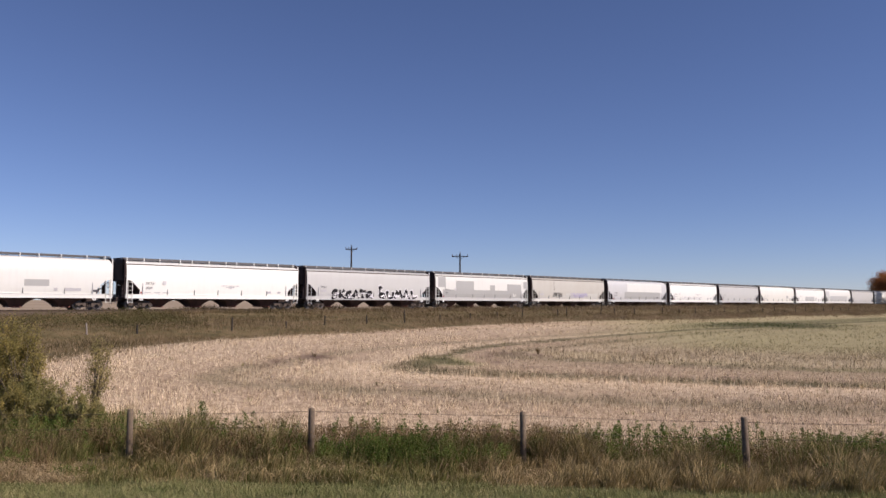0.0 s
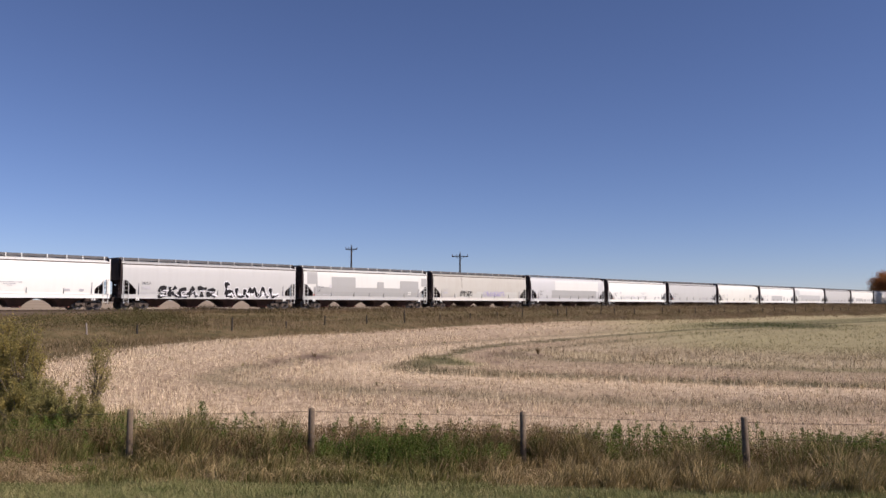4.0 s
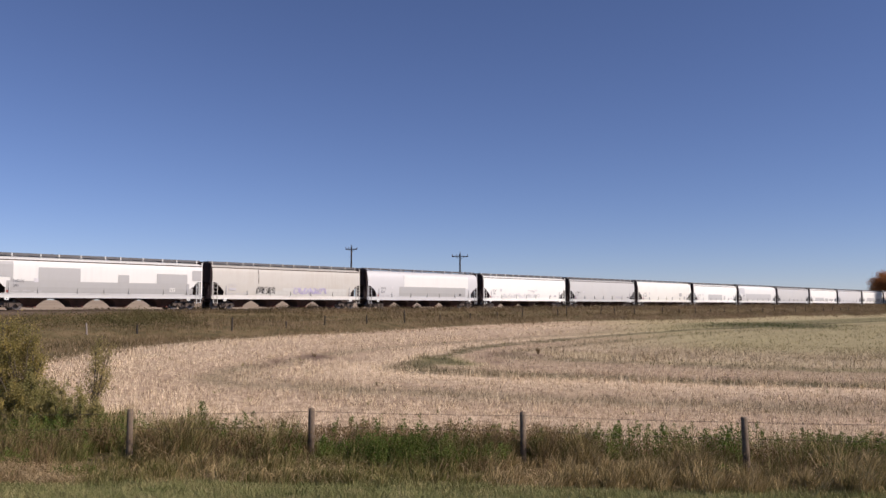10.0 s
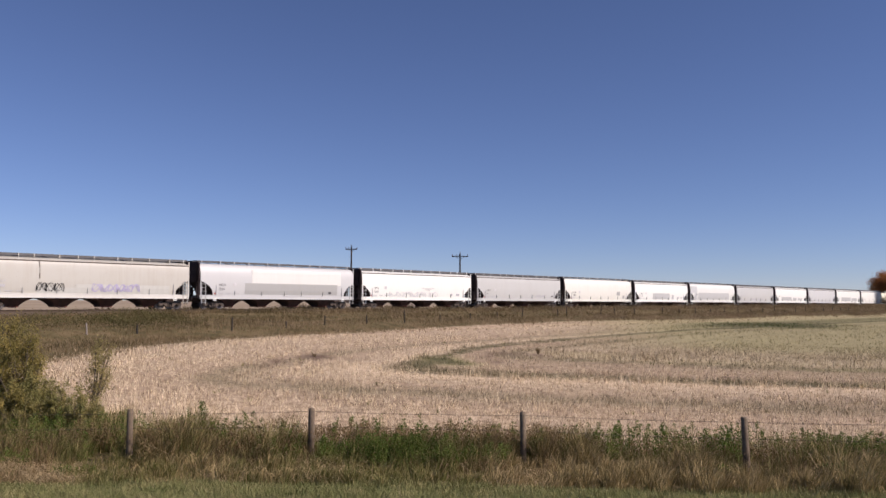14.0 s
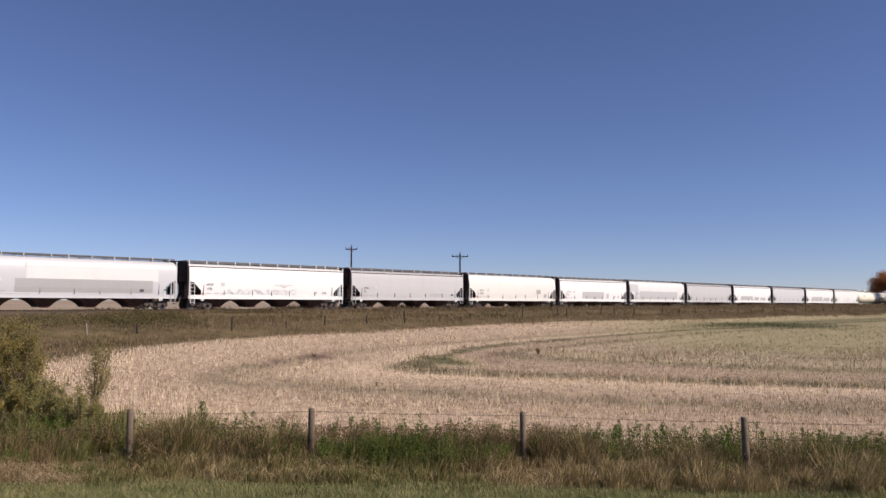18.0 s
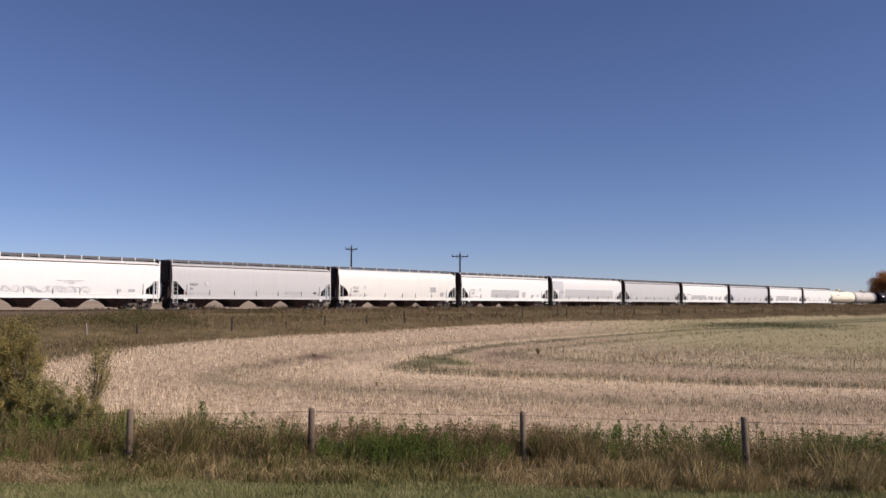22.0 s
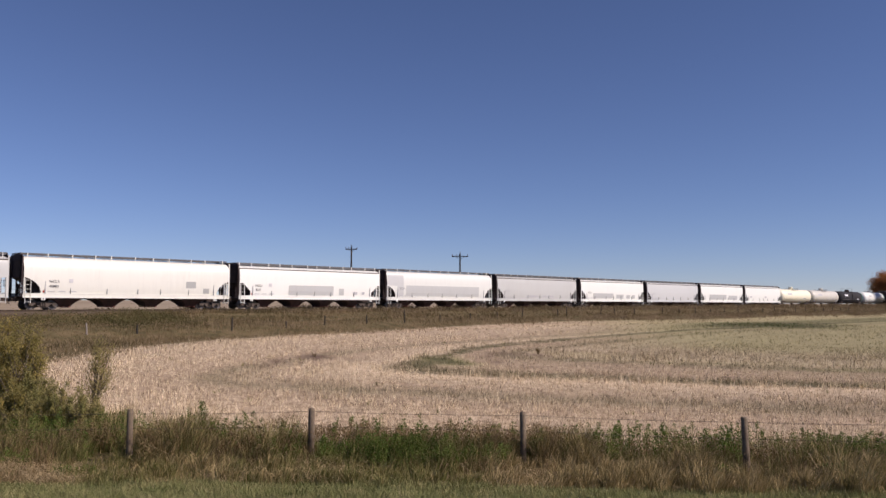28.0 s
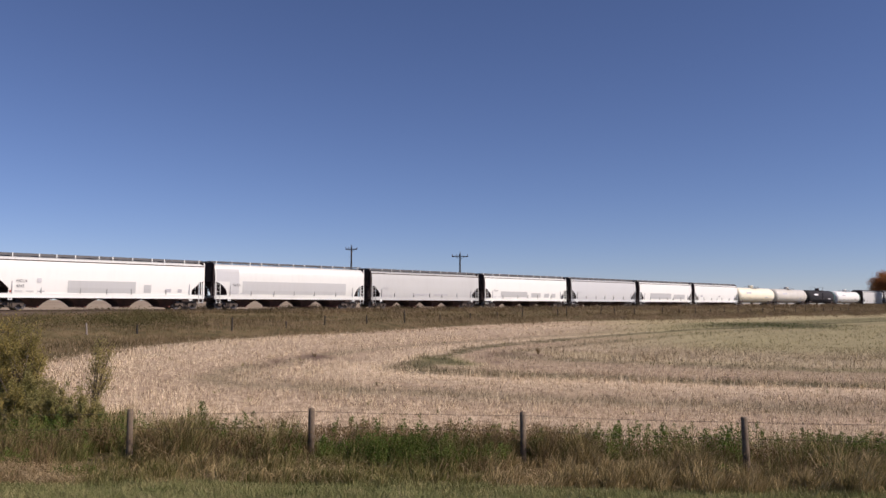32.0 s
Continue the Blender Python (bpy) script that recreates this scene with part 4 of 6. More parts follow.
def wheelset_mesh():
    b = Build()
    b.tube([(0, -1.0, 0), (0, 1.0, 0)], 0.085, 12)
    for s in (-1, 1):
        prof = [(0.66, 0.10), (0.69, 0.16), (0.705, 0.38), (0.682, 0.49), (0.712, 0.49), (0.725, 0.457), (0.815, 0.452), (0.815, 0.39), (0.775, 0.37), (0.77, 0.17), (0.80, 0.10)]
        sides = 28
        v, f = [], []
        for y, r in prof:
            v += [(r * math.cos(2 * math.pi * j / sides), s * y, r * math.sin(2 * math.pi * j / sides)) for j in range(sides)]
        for i in range(len(prof) - 1):
            for j in range(sides):
                f.append((i * sides + j, i * sides + (j + 1) % sides, (i + 1) * sides + (j + 1) % sides, (i + 1) * sides + j))
        b.add(v, f)
        # three chalk-worn ribs on the plate show that it turns
        for k in range(3):
            a = k * 2.094
            b.tube([(0.17 * math.cos(a), s * 0.785, 0.17 * math.sin(a)), (0.36 * math.cos(a), s * 0.785, 0.36 * math.sin(a))], 0.02, 5)
    return soft_edges(b.done("wheelset", M_STEEL), 30)


WHEELS = {-0.89: [], 0.89: []}


def add_truck(car, x):
    t = part("truck", shared("bolster", lambda: Build().box(-0.2, 0.2, -1.02, 1.02, 0.50, 0.74, 0.03).box(-0.12, 0.12, -0.3, 0.3, 0.74, 0.88).done("truck", M_UNDER)), car, pose(x, 0, 0))
    for y in (-1.02, 1.02):
        part("side_frame", shared("sideframe", frame_mesh), t, pose(0, y, 0, 0, 0, 0 if y < 0 else 180))
    for ax in (-0.89, 0.89):
        WHEELS[ax].append(part("wheelset", shared("wheelset", wheelset_mesh), t, pose(ax, 0, 0.457)))
    return t


def ladder_mesh():
    b = Build()
    for x in (-0.22, 0.22):
        b.box(x - 0.02, x + 0.02, -0.03, 0.03, 0.55, 2.62)
    for i in range(6):
        b.tube([(-0.22, 0, 0.66 + 0.36 * i), (0.22, 0, 0.66 + 0.36 * i)], 0.018, 6)
    return b


def coupler_mesh():
    b = Build().box(-0.02, 0.34, -0.1, 0.1, 0.74, 0.96, 0.02).box(0.28, 0.52, -0.14, 0.16, 0.70, 1.0, 0.04)
    b.tube([(0.2, -0.35, 0.9), (0.35, -0.38, 0.62), (0.5, -0.36, 0.5)], 0.03, 6)
    return b.done("coupler", M_UNDER)


def patch_mesh(x0, x1, z0, z1, mat, out=0.006, name="paint_patch", body=None):
    """A patch of paint that lies on the car's curved side."""
    nx, nz = max(1, int((x1 - x0) / 1.5)), max(1, int(math.ceil((z1 - z0) / 0.2)))
    zs = sorted(set([z0 + (z1 - z0) * k / nz for k in range(nz + 1)] + [q[0] for q in FLAT + ROUND if z0 < q[0] < z1]))
    sy = body or side_y
    v = [(x0 + (x1 - x0) * i / nx, -sy(z) - out, z) for z in zs for i in range(nx + 1)]
    w = nx + 1
    f = [(j * w + i, j * w + i + 1, (j + 1) * w + i + 1, (j + 1) * w + i) for j in range(len(zs) - 1) for i in range(nx)]
    return mesh_of(name, v, f, mat)


def strokes_mesh(name, lines, width, mat, out, grow=0.0):
    """Sprayed strokes: ribbons of some width along broken lines in x, z, laid on the side."""
    v, f = [], []
    for k, line in enumerate(lines):
        pts = []
        for (ax, az), (bx, bz) in zip(line[:-1], line[1:]):
            m = max(1, int(math.hypot(bx - ax, bz - az) / 0.15))
            pts += [(ax + (bx - ax) * i / m, az + (bz - az) * i / m) for i in range(m)]
        pts.append(line[-1])
        o = len(v)
        for i, (x, z) in enumerate(pts):
            a, c = pts[max(0, i - 1)], pts[min(len(pts) - 1, i + 1)]
            tx, tz = c[0] - a[0], c[1] - a[1]
            q = math.hypot(tx, tz) or 1.0
            w = (width * (0.8 + 0.35 * math.sin(i * 1.1 + k * 2.3)) + grow * 2) / 2
            ex = grow if i in (0, len(pts) - 1) else 0.0
            s = -1 if i == 0 else 1
            cx, cz = x + s * ex * tx / q, z + s * ex * tz / q
            for e in (-1, 1):
                zz = max(1.03, cz + e * w * tx / q)
                yy = side_y(zz) if zz > 1.40 else 1.61
                v.append((cx - e * w * tz / q, -yy - out - 0.0004 * k, zz))
        f += [(o + 2 * i, o + 2 * i + 1, o + 2 * i + 3, o + 2 * i + 2) for i in range(len(pts) - 1)]
    return mesh_of(name, v, f, mat)


def lettering(name, text, size, mat):
    cu = bpy.data.curves.new(name, "FONT")
    cu.body, cu.size, cu.resolution_u = text, size, 2
    ob = bpy.data.objects.new(name, cu)
    scene.collection.objects.link(ob)
    bpy.context.view_layer.update()
    me = bpy.data.meshes.new_from_object(ob.evaluated_get(bpy.context.evaluated_depsgraph_get()))
    bpy.data.objects.remove(ob)
    bpy.data.curves.remove(cu)
    me.name = name
    me.materials.clear()
    me.materials.append(mat)
    return me


def on_side(x, z, out=0.026):
    """Pose of flat writing on the near side."""
    return pose(x, -max(side_y(z), side_y(z + 0.3)) - out, z, 90, 0, 0)


HOPPER_X = (-6.0, -2.0, 2.0, 6.0)


def hopper_car(paint, label, brackets=11, seed=0, form="flat", sill_paint=None):
    """A covered hopper car: shell, sills, four bays with gates, trucks, ladders, ribs and the roof walk."""
    car = tagged(new("hopper_car"), label, "railway car", "cars of the train")
    key, half = (paint.name, form), HALF[form]
    part("body", shared(("body", key), lambda: loft(stack(half, FLAT if form == "flat" else ROUND), None, paint, M_END, "body")), car)
    if form == "flat":
        part("roof", shared(("roof", key), lambda: loft(stack(half, FLAT_ROOF), None, paint, paint, "roof")), car)
        # rust-dark strip under the eave stands in for its shadow line
        eave = shared("eave", lambda: Build().box(-half, half, -0.02, 0.02, 4.075, 4.155).done("eave_seam", M_RUST))
        part("eave_seam", eave, car, pose(0, -1.525, 0))
        part("eave_seam", eave, car, pose(0, 1.525, 0))
    h = half + 0.04
    sill_paint = sill_paint or paint
    sill = shared(("sill", sill_paint.name, form), lambda: Build().prism([(-h, 1.36), (-h, 1.02), (h, 1.02), (h, 1.36), (h - 1.4, 1.40), (1.4 - h, 1.40)], -0.05, 0.05).box(-h, h, -0.085, 0.085, 1.00, 1.04).box(-h, h, -0.085, 0.0, 1.34, 1.365).done("side_sill", sill_paint))
    part("side_sill", sill, car, pose(0, -1.52, 0))
    part("side_sill", sill, car, pose(0, 1.52, 0))
    for r in (0, 180):
        part("stub_sill", shared("csill", lambda: Build().box(7.2, 9.95, -0.27, 0.27, 0.72, 1.10, 0.02).box(8.9, 9.6, -1.46, 1.46, 0.98, 1.08).done("stub_sill", M_UNDER)), car, pose(0, 0, 0, 0, 0, r))
    for x in HOPPER_X:
        bay = part("hopper_bay", shared("bay", arch_bay), car, pose(x, 0, 0))
        part("outlet_gate", shared("gate", gate_mesh), bay)
    for x in (-7.95, 7.95):
        add_truck(car, x)
    for s, r in ((1, 0), (-1, 180)):
        part("coupler", shared("coupler", coupler_mesh), car, pose(s * (half + 0.12), 0, 0, 0, 0, r))
        # slope braces, brake cylinder and rigging in the recess at each end
        part("end_brace", shared("brace", lambda: Build().box(-0.06, 0.06, -0.9, -0.78, 1.08, 2.7).box(-0.06, 0.06, 0.78, 0.9, 1.08, 2.7).box(-0.05, 0.05, -0.9, 0.9, 1.8, 1.9).done("end_brace", M_UNDER)), car, pose(s * (half - 0.3), 0, 0, 0, 0, r))
        part("brake_cylinder", shared("cylinder", lambda: Build().tube([(0.12, -0.3, 1.3), (0.12, -0.3, 1.34), (0.12, -0.3, 2.16), (0.12, -0.3, 2.2)], [0.1, 0.14, 0.14, 0.1], 12).done("brake_cylinder", M_UNDER)), car, pose(s * (half - 0.3), 0, 0, 0, 0, r))
        # dark plate added to carry the shade inside the end recess
        if form == "flat":
            part("end_web", shared("recessshade", lambda: Build().prism([(-1.36, 1.08), (-0.12, 1.08), (-0.12, 2.66), (-0.45, 2.62), (-1.36, 1.8)], -0.04, 0.04).done("end_web", M_END)), car, pose(s * half, 0, 0, 0, 0, 0 if s > 0 else 180))
        part("end_plate", shared(("endplate", form), lambda: Build().add([(x, y, z) for x in (0.0, 0.05) for y, z in ((-1.38, 4.10), (1.38, 4.10), (1.38, 4.36), (1.16, 4.64), (-1.16, 4.64), (-1.38, 4.36))], [(5, 4, 3, 2, 1, 0), (6, 7, 8, 9, 10, 11)] + [(i, (i + 1) % 6, 6 + (i + 1) % 6, 6 + i) for i in range(6)]).done("end_plate", M_END)), car, pose(s * (half + 0.02), 0, 0, 0, 0, r))
        rung = Build()
        for y in (-0.22, 0.22):
            rung.box(-0.05, 0.05, y - 0.03, y + 0.03, 1.12, 4.5)
        for i in range(9):
            rung.box(-0.02, 0.02, -0.2, 0.2, 1.35 + 0.36 * i, 1.39 + 0.36 * i)
        # left-end ladders take the painted shade of the ends, right ones car paint
        steps = shared(("end_ladder", key, s), lambda: rung.done("end_ladder", paint if s > 0 else M_END))
        for y in (-1.22, 1.22):
            part("end_ladder", steps, car, pose(s * (half + 0.07), y, 0))
        if s > 0:
            part("brake_wheel", shared("brakewheel", lambda: Build().tube([(0.28 * math.cos(a * 0.524), 0.28 * math.sin(a * 0.524), 0) for a in range(13)], 0.02, 5, False).tube([(-0.28, 0, 0), (0.28, 0, 0)], 0.014, 5).tube([(0, -0.28, 0), (0, 0.28, 0)], 0.014, 5).done("brake_wheel", M_STEEL)), car, pose(half + 0.12, -0.5, 2.2, 0, 90, 0))
        part("end_step", shared(("endstep", key), lambda: Build().box(-0.16, 0.16, -1.5, 1.5, 1.10, 1.14).done("end_step", M_GRATING)), car, pose(s * (half - 0.1), 0, 0))
        for y in (-1.56, 1.56):
            part("corner_post", shared(("cpost", key), lambda: Build().box(-0.04, 0.04, -0.035, 0.035, 1.36, 2.70).done("corner_post", paint)), car, pose(s * (half - 0.04), y, 0))
            part("ladder", shared(("ladder", key), lambda: ladder_mesh().done("ladder", paint)), car, pose(s * (half - 0.34), y * 1.04, 0))
            if s > 0:
                part("end_rail", shared(("endrail", key), lambda: Build().tube([(0, 0, 1.36), (0, 0, 2.1), (0.5, 0, 2.5)], 0.022, 6).tube([(0.35, 0, 1.36), (0.35, 0, 2.38)], 0.018, 6).done("end_rail", paint)), car, pose(s * (half - 0.95), y, 0, 0, 0, 0 if s > 0 else 180))
    # stub ribs along the foot of the side
    rib = shared("rib", lambda: Build().prism([(-0.018, 1.38), (0.018, 1.38), (0.018, 1.86), (-0.018, 1.86)], -0.075, 0.04).done("rib", M_SHADE))
    tall = shared("tallrib", lambda: Build().prism([(-0.022, 1.38), (0.022, 1.38), (0.022, 2.38), (-0.022, 2.38)], -0.06, 0.04).done("stiffener", M_FAINT))
    for i in range(5):
        x = (-5.7, -2.6, 0.0, 2.4, 5.5)[i] + 0.2 * math.sin(seed * 2.1 + i * 1.7)
        for y, r in ((-1.55, 0), (1.55, 180)):
            part("rib", rib, car, pose(x, y, 0, 0, 0, r))
    for x in (-8.0, 8.0):
        for y, r in ((-1.585, 0), (1.585, 180)):
            part("stiffener", tall, car, pose(x, y, 0, 0, 0, r))
    plate = shared("plate", lambda: Build().box(-0.17, 0.17, -0.02, 0.02, 0.82, 1.06).done("jacking_plate", M_WHITE))
    mark = shared("platemark", lambda: Build().box(-0.05, 0.05, -0.03, -0.021, 0.88, 0.98).done("plate_mark", M_LETTER))
    for x in (-8.15, 8.15):
        pl = part("jacking_plate", plate, car, pose(x, -1.62, 0))
        part("plate_mark", mark, pl)
    # roof walk on brackets
    top = 0.05 if form == "flat" else 0.09
    board = shared(("walkway", form), lambda: Build().box(-half - 0.1, half + 0.1, -0.98, -0.48, (4.47 if form == "flat" else 4.58) + top, 4.68 + top).done("roof_walk", M_GRATING))
    cross = shared(("crosswalk", form), lambda: Build().box(half - 0.35, half + 0.1, -0.475, 0.475, 4.64 + top, 4.68 + top).done("roof_crosswalk", M_GRATING))
    walkway = part("roof_walk", board, car)
    walkway2 = part("roof_walk", board, car, pose(0, 0, 0, 0, 0, 180))
    for r in (0, 180):
        part("roof_crosswalk", cross, car, pose(0, 0, 0, 0, 0, r))
    post = shared(("bracket", key), lambda: Build().box(-0.035, 0.035, -0.03, 0.03, 4.24, 4.69 + top).prism([(-0.03, 4.55), (0.03, 4.55), (0.03, 4.61), (-0.03, 4.61)], -0.02, 0.45).done("bracket", paint))
    step = 18.6 / (brackets - 1)
    for i in range(brackets):
        x = -9.3 + step * i + 0.25 * math.sin(seed + i * 2.3) * (0 < i < brackets - 1)
        part("bracket", post, walkway, pose(x, -1.02, 0))
        part("bracket", post, walkway2, pose(x, -1.02, 0))
    # hatch lids along the roof's crown
    lid = shared("hatch", lambda: Build().tube([(0, 0, 4.44), (0, 0, 4.53), (0, 0, 4.555)], [0.38, 0.38, 0.30], 14).done("hatch", M_SHADE))
    for i in range(8):
        part("hatch", lid, car, pose(-8.05 + 2.3 * i, 0, 0))
    return car


def patches(car, mat, boxes, label="", out=0.006):
    for k, b in enumerate(boxes):
        part("paint_patch", patch_mesh(*b, mat, out=out + 0.001 * k), car, None, label)


def marks(car, x, z, text, number, mat=None):
    """Reporting mark, number and rows of small print as bars."""
    mat = mat or M_LETTER
    part("lettering", lettering("lettering", text, 0.32, mat), car, on_side(x, z))
    if number:
        part("lettering", lettering("lettering", number, 0.32, mat), car, on_side(x, z - 0.42))
    for i in range(3):
        part("small_print", patch_mesh(x - 0.1 + 0.9 * i, x + 0.5 + 0.9 * i, z - 0.78, z - 0.71, M_FAINT, 0.026, "small_print"), car)
    if number:
        part("small_print", patch_mesh(x + 1.65, x + 2.0, z + 0.0, z + 0.34, M_PALEPRINT, 0.026, "small_print"), car)
        part("small_print", patch_mesh(x - 0.5, x - 0.36, z - 0.86, z - 0.68, M_RED, 0.026, "small_print"), car, None, "small red stencil")
    for i in range(2):
        part("small_print", patch_mesh(x - 0.1 + 1.1 * i, x + 0.7 + 1.1 * i, z - 0.93, z - 0.88, M_FAINT, 0.026, "small_print"), car)


def stencils(car, xs, z0, z1, mat):
    for a, b in xs:
        part("small_print", patch_mesh(a, b, z0, z1, mat, 0.026, "small_print"), car)


GLYPHS = {
    "s": [[(0.9, 0.95), (0.3, 1.0), (0.1, 0.7), (0.8, 0.45), (0.75, 0.1), (0.0, 0.05)]],
    "k": [[(0.15, 0.0), (0.2, 1.0)], [(0.85, 1.0), (0.25, 0.5), (0.95, 0.0)]],
    "e": [[(0.9, 0.95), (0.15, 0.9), (0.1, 0.05), (0.95, 0.1)], [(0.2, 0.5), (0.75, 0.5)]],
    "a": [[(0.0, 0.0), (0.45, 1.0), (0.95, 0.0)], [(0.2, 0.35), (0.75, 0.35)]],
    "t": [[(0.0, 0.95), (1.0, 0.9)], [(0.5, 0.9), (0.45, 0.0)]],
    "r": [[(0.15, 0.0), (0.15, 1.0), (0.8, 0.9), (0.75, 0.55), (0.2, 0.5), (0.95, 0.0)]],
    "d": [[(0.2, 1.6), (0.25, 0.1), (0.9, 0.2), (0.8, 0.65), (0.3, 0.6)], [(0.25, 1.5), (0.55, 1.3)]],
    "u": [[(0.1, 0.9), (0.15, 0.15), (0.8, 0.1), (0.9, 0.8)]],
    "m": [[(0.0, 0.0), (0.25, 1.15), (0.5, 0.4), (0.75, 1.2), (1.0, 0.1)]],
    "l": [[(0.1, 1.0), (0.3, 0.1), (0.95, 0.3)]],
}


def spray(car, code, x, z, w, h, width, fill, edge=None, label="", rim=0.05, glint=0.0):
    """Sprayed letter shapes, one by one, with an outline under each where it has one, and thin glints over its lower half."""
    for i, g in enumerate(code):
        lines = [[(x + (i + 0.03 + 0.94 * a) * w, z + h * b * (0.9 + 0.12 * math.sin(i * 2.2))) for a, b in line] for line in GLYPHS[g]]
        letter = part("graffiti", strokes_mesh("graffiti", lines, width, fill, 0.026), car, None, label)
        if edge is not None and rim > 0:
            part("graffiti_outline", strokes_mesh("graffiti_outline", lines, width, edge, 0.014, rim), letter)
        if edge is not None and glint > 0:
            low = [[(a + 0.24 * w, z + 0.05 + (c - z) * 0.62) for a, c in line] for line in lines]
            part("graffiti_glint", strokes_mesh("graffiti_glint", low, glint, edge, 0.034), letter)


TANK_R, TANK_Z = 1.60, 2.55


def scribble(car, x, z, w, h, count, width, mat, seed, label):
    """Sprayed tangles: looping strokes side by side that spell nothing."""
    rg = random.Random(seed)
    for i in range(count):
        cx, cz = x + w * (i + 0.5) / count, z + h * 0.5
        lines = []
        for _ in range(2):
            p, q, r = rg.uniform(0, 6.3), rg.uniform(0, 6.3), rg.uniform(1.6, 2.6)
            lines.append([(cx + 0.62 * w / count * math.sin(0.45 * k + p) * rg.uniform(0.8, 1.0), cz + 0.5 * h * math.sin(0.45 * r * k + q) * rg.uniform(0.75, 1.0)) for k in range(15)])
        part("graffiti", strokes_mesh("graffiti", lines, width, mat, 0.026), car, None, label)


def tank_car(paint, label, band=None, placard=False, seed=0):
    car = tagged(new("tank_car"), label, "railway car", "cars of the train")
    key = paint.name

    def shell():
        prof = [(-9.5, 0.0), (-9.47, 0.4), (-9.38, 0.8), (-9.2, 1.18), (-8.95, 1.44), (-8.6, TANK_R), (-2.6, TANK_R), (2.6, TANK_R), (8.6, TANK_R), (8.95, 1.44), (9.2, 1.18), (9.38, 0.8), (9.47, 0.4), (9.5, 0.0)]
        sides = 40
        v = [(x, r * math.cos(2 * math.pi * j / sides), TANK_Z + r * math.sin(2 * math.pi * j / sides)) for x, r in prof for j in range(sides)]
        f = [(i * sides + j, i * sides + (j + 1) % sides, (i + 1) * sides + (j + 1) % sides, (i + 1) * sides + j) for i in range(len(prof) - 1) for j in range(sides)]
        return soft_edges(Build().add(v, f).done("tank", paint), 40)
    part("tank", shared(("tank", key), shell), car)
    for r in (0, 180):
        part("stub_sill", shared("stub", lambda: Build().box(6.6, 9.9, -0.35, 0.35, 0.75, 1.18, 0.02).prism([(6.8, 1.1), (8.6, 1.1), (8.6, 1.6), (6.8, 1.6)], -1.1, 1.1).box(9.2, 9.7, -1.5, 1.5, 1.08, 1.16).done("stub_sill", M_UNDER)), car, pose(0, 0, 0, 0, 0, r))
    part("valve_housing", shared(("dome", key), lambda: Build().tube([(0, 0, 4.1), (0, 0, 4.62), (0, 0, 4.72)], [0.52, 0.52, 0.42], 16).done("valve_housing", M_UNDER if seed == 2 else paint)), car, pose(-0.4 + 0.3 * seed, 0, 0))
    for y in (-0.9, 0.9):
        rail_top = 4.95 if seed == 2 else 4.42
        part("platform_rail", shared(("prail", rail_top), lambda: Build().tube([(-1.6, 0, 4.0), (-1.6, 0, rail_top), (1.6, 0, rail_top), (1.6, 0, 4.0)], 0.03, 6).done("platform_rail", M_STEEL)), car, pose(0, y, 0))
        part("platform", shared("platform", lambda: Build().box(-1.6, 1.6, -0.25, 0.25, 4.16, 4.21).done("platform", M_GRATING)), car, pose(0, y, 0))
    side = shared(("tladder", key), lambda: ladder_mesh().done("ladder", paint))
    for y in (-1.62, 1.62):
        if placard:
            part("ladder", side, car, pose(-0.6, y * 1.03, 0.9))
        part("handrail", shared("thand", lambda: Build().tube([(-8.9, 0, 1.15), (-8.9, 0, 1.95), (8.9, 0, 1.95), (8.9, 0, 1.15)], 0.022, 6).done("handrail", M_STEEL)), car, pose(0, y * 1.02, 0))
    part("bottom_outlet", shared("outlet", lambda: Build().tube([(0, 0, 1.3), (0, 0, 0.75), (0, 0, 0.55)], [0.35, 0.25, 0.16], 12).done("bottom_outlet", M_UNDER)), car)
    for x in (-7.95, 7.95):
        add_truck(car, x)
    for x, r in ((9.75, 0), (-9.75, 180)):
        part("coupler", shared("coupler", coupler_mesh), car, pose(x, 0, 0, 0, 0, r))

    def tank_side(z):
        return math.sqrt(max(0.01, TANK_R ** 2 - (z - TANK_Z) ** 2))
    if band is not None:
        ring = Build()
        sides = 40
        for x0, x1 in ((8.0, 8.5),):
            v = [(x, (TANK_R + 0.008) * math.cos(2 * math.pi * j / sides), TANK_Z + (TANK_R + 0.008) * math.sin(2 * math.pi * j / sides)) for x in (x0, x1) for j in range(sides)]
            ring.add(v, [(j, (j + 1) % sides, sides + (j + 1) % sides, sides + j) for j in range(sides)])
        part("painted_band", ring.done("painted_band", band), car)
    part("small_print", patch_mesh(-6.2, -3.6, 2.85, 3.25, M_SPRAYWHITE if placard else M_FAINT, 0.01, "small_print", tank_side), car)
    part("small_print", patch_mesh(3.6, 5.2, 1.95, 2.2, M_SPRAYWHITE if placard else M_FAINT, 0.01, "small_print", tank_side), car)
    return car


TRAIN = []      # (car, number from the head of what is seen)


def rest_pose(k, t):
    u = (COUPLINGS[k] + COUPLINGS[k + 1]) / 2 - travel(t)
    x, y = at_up(np.array(u), np.array(0.0))
    return pose(float(x), float(y), RAIL_Z, 0, 0, PHI)


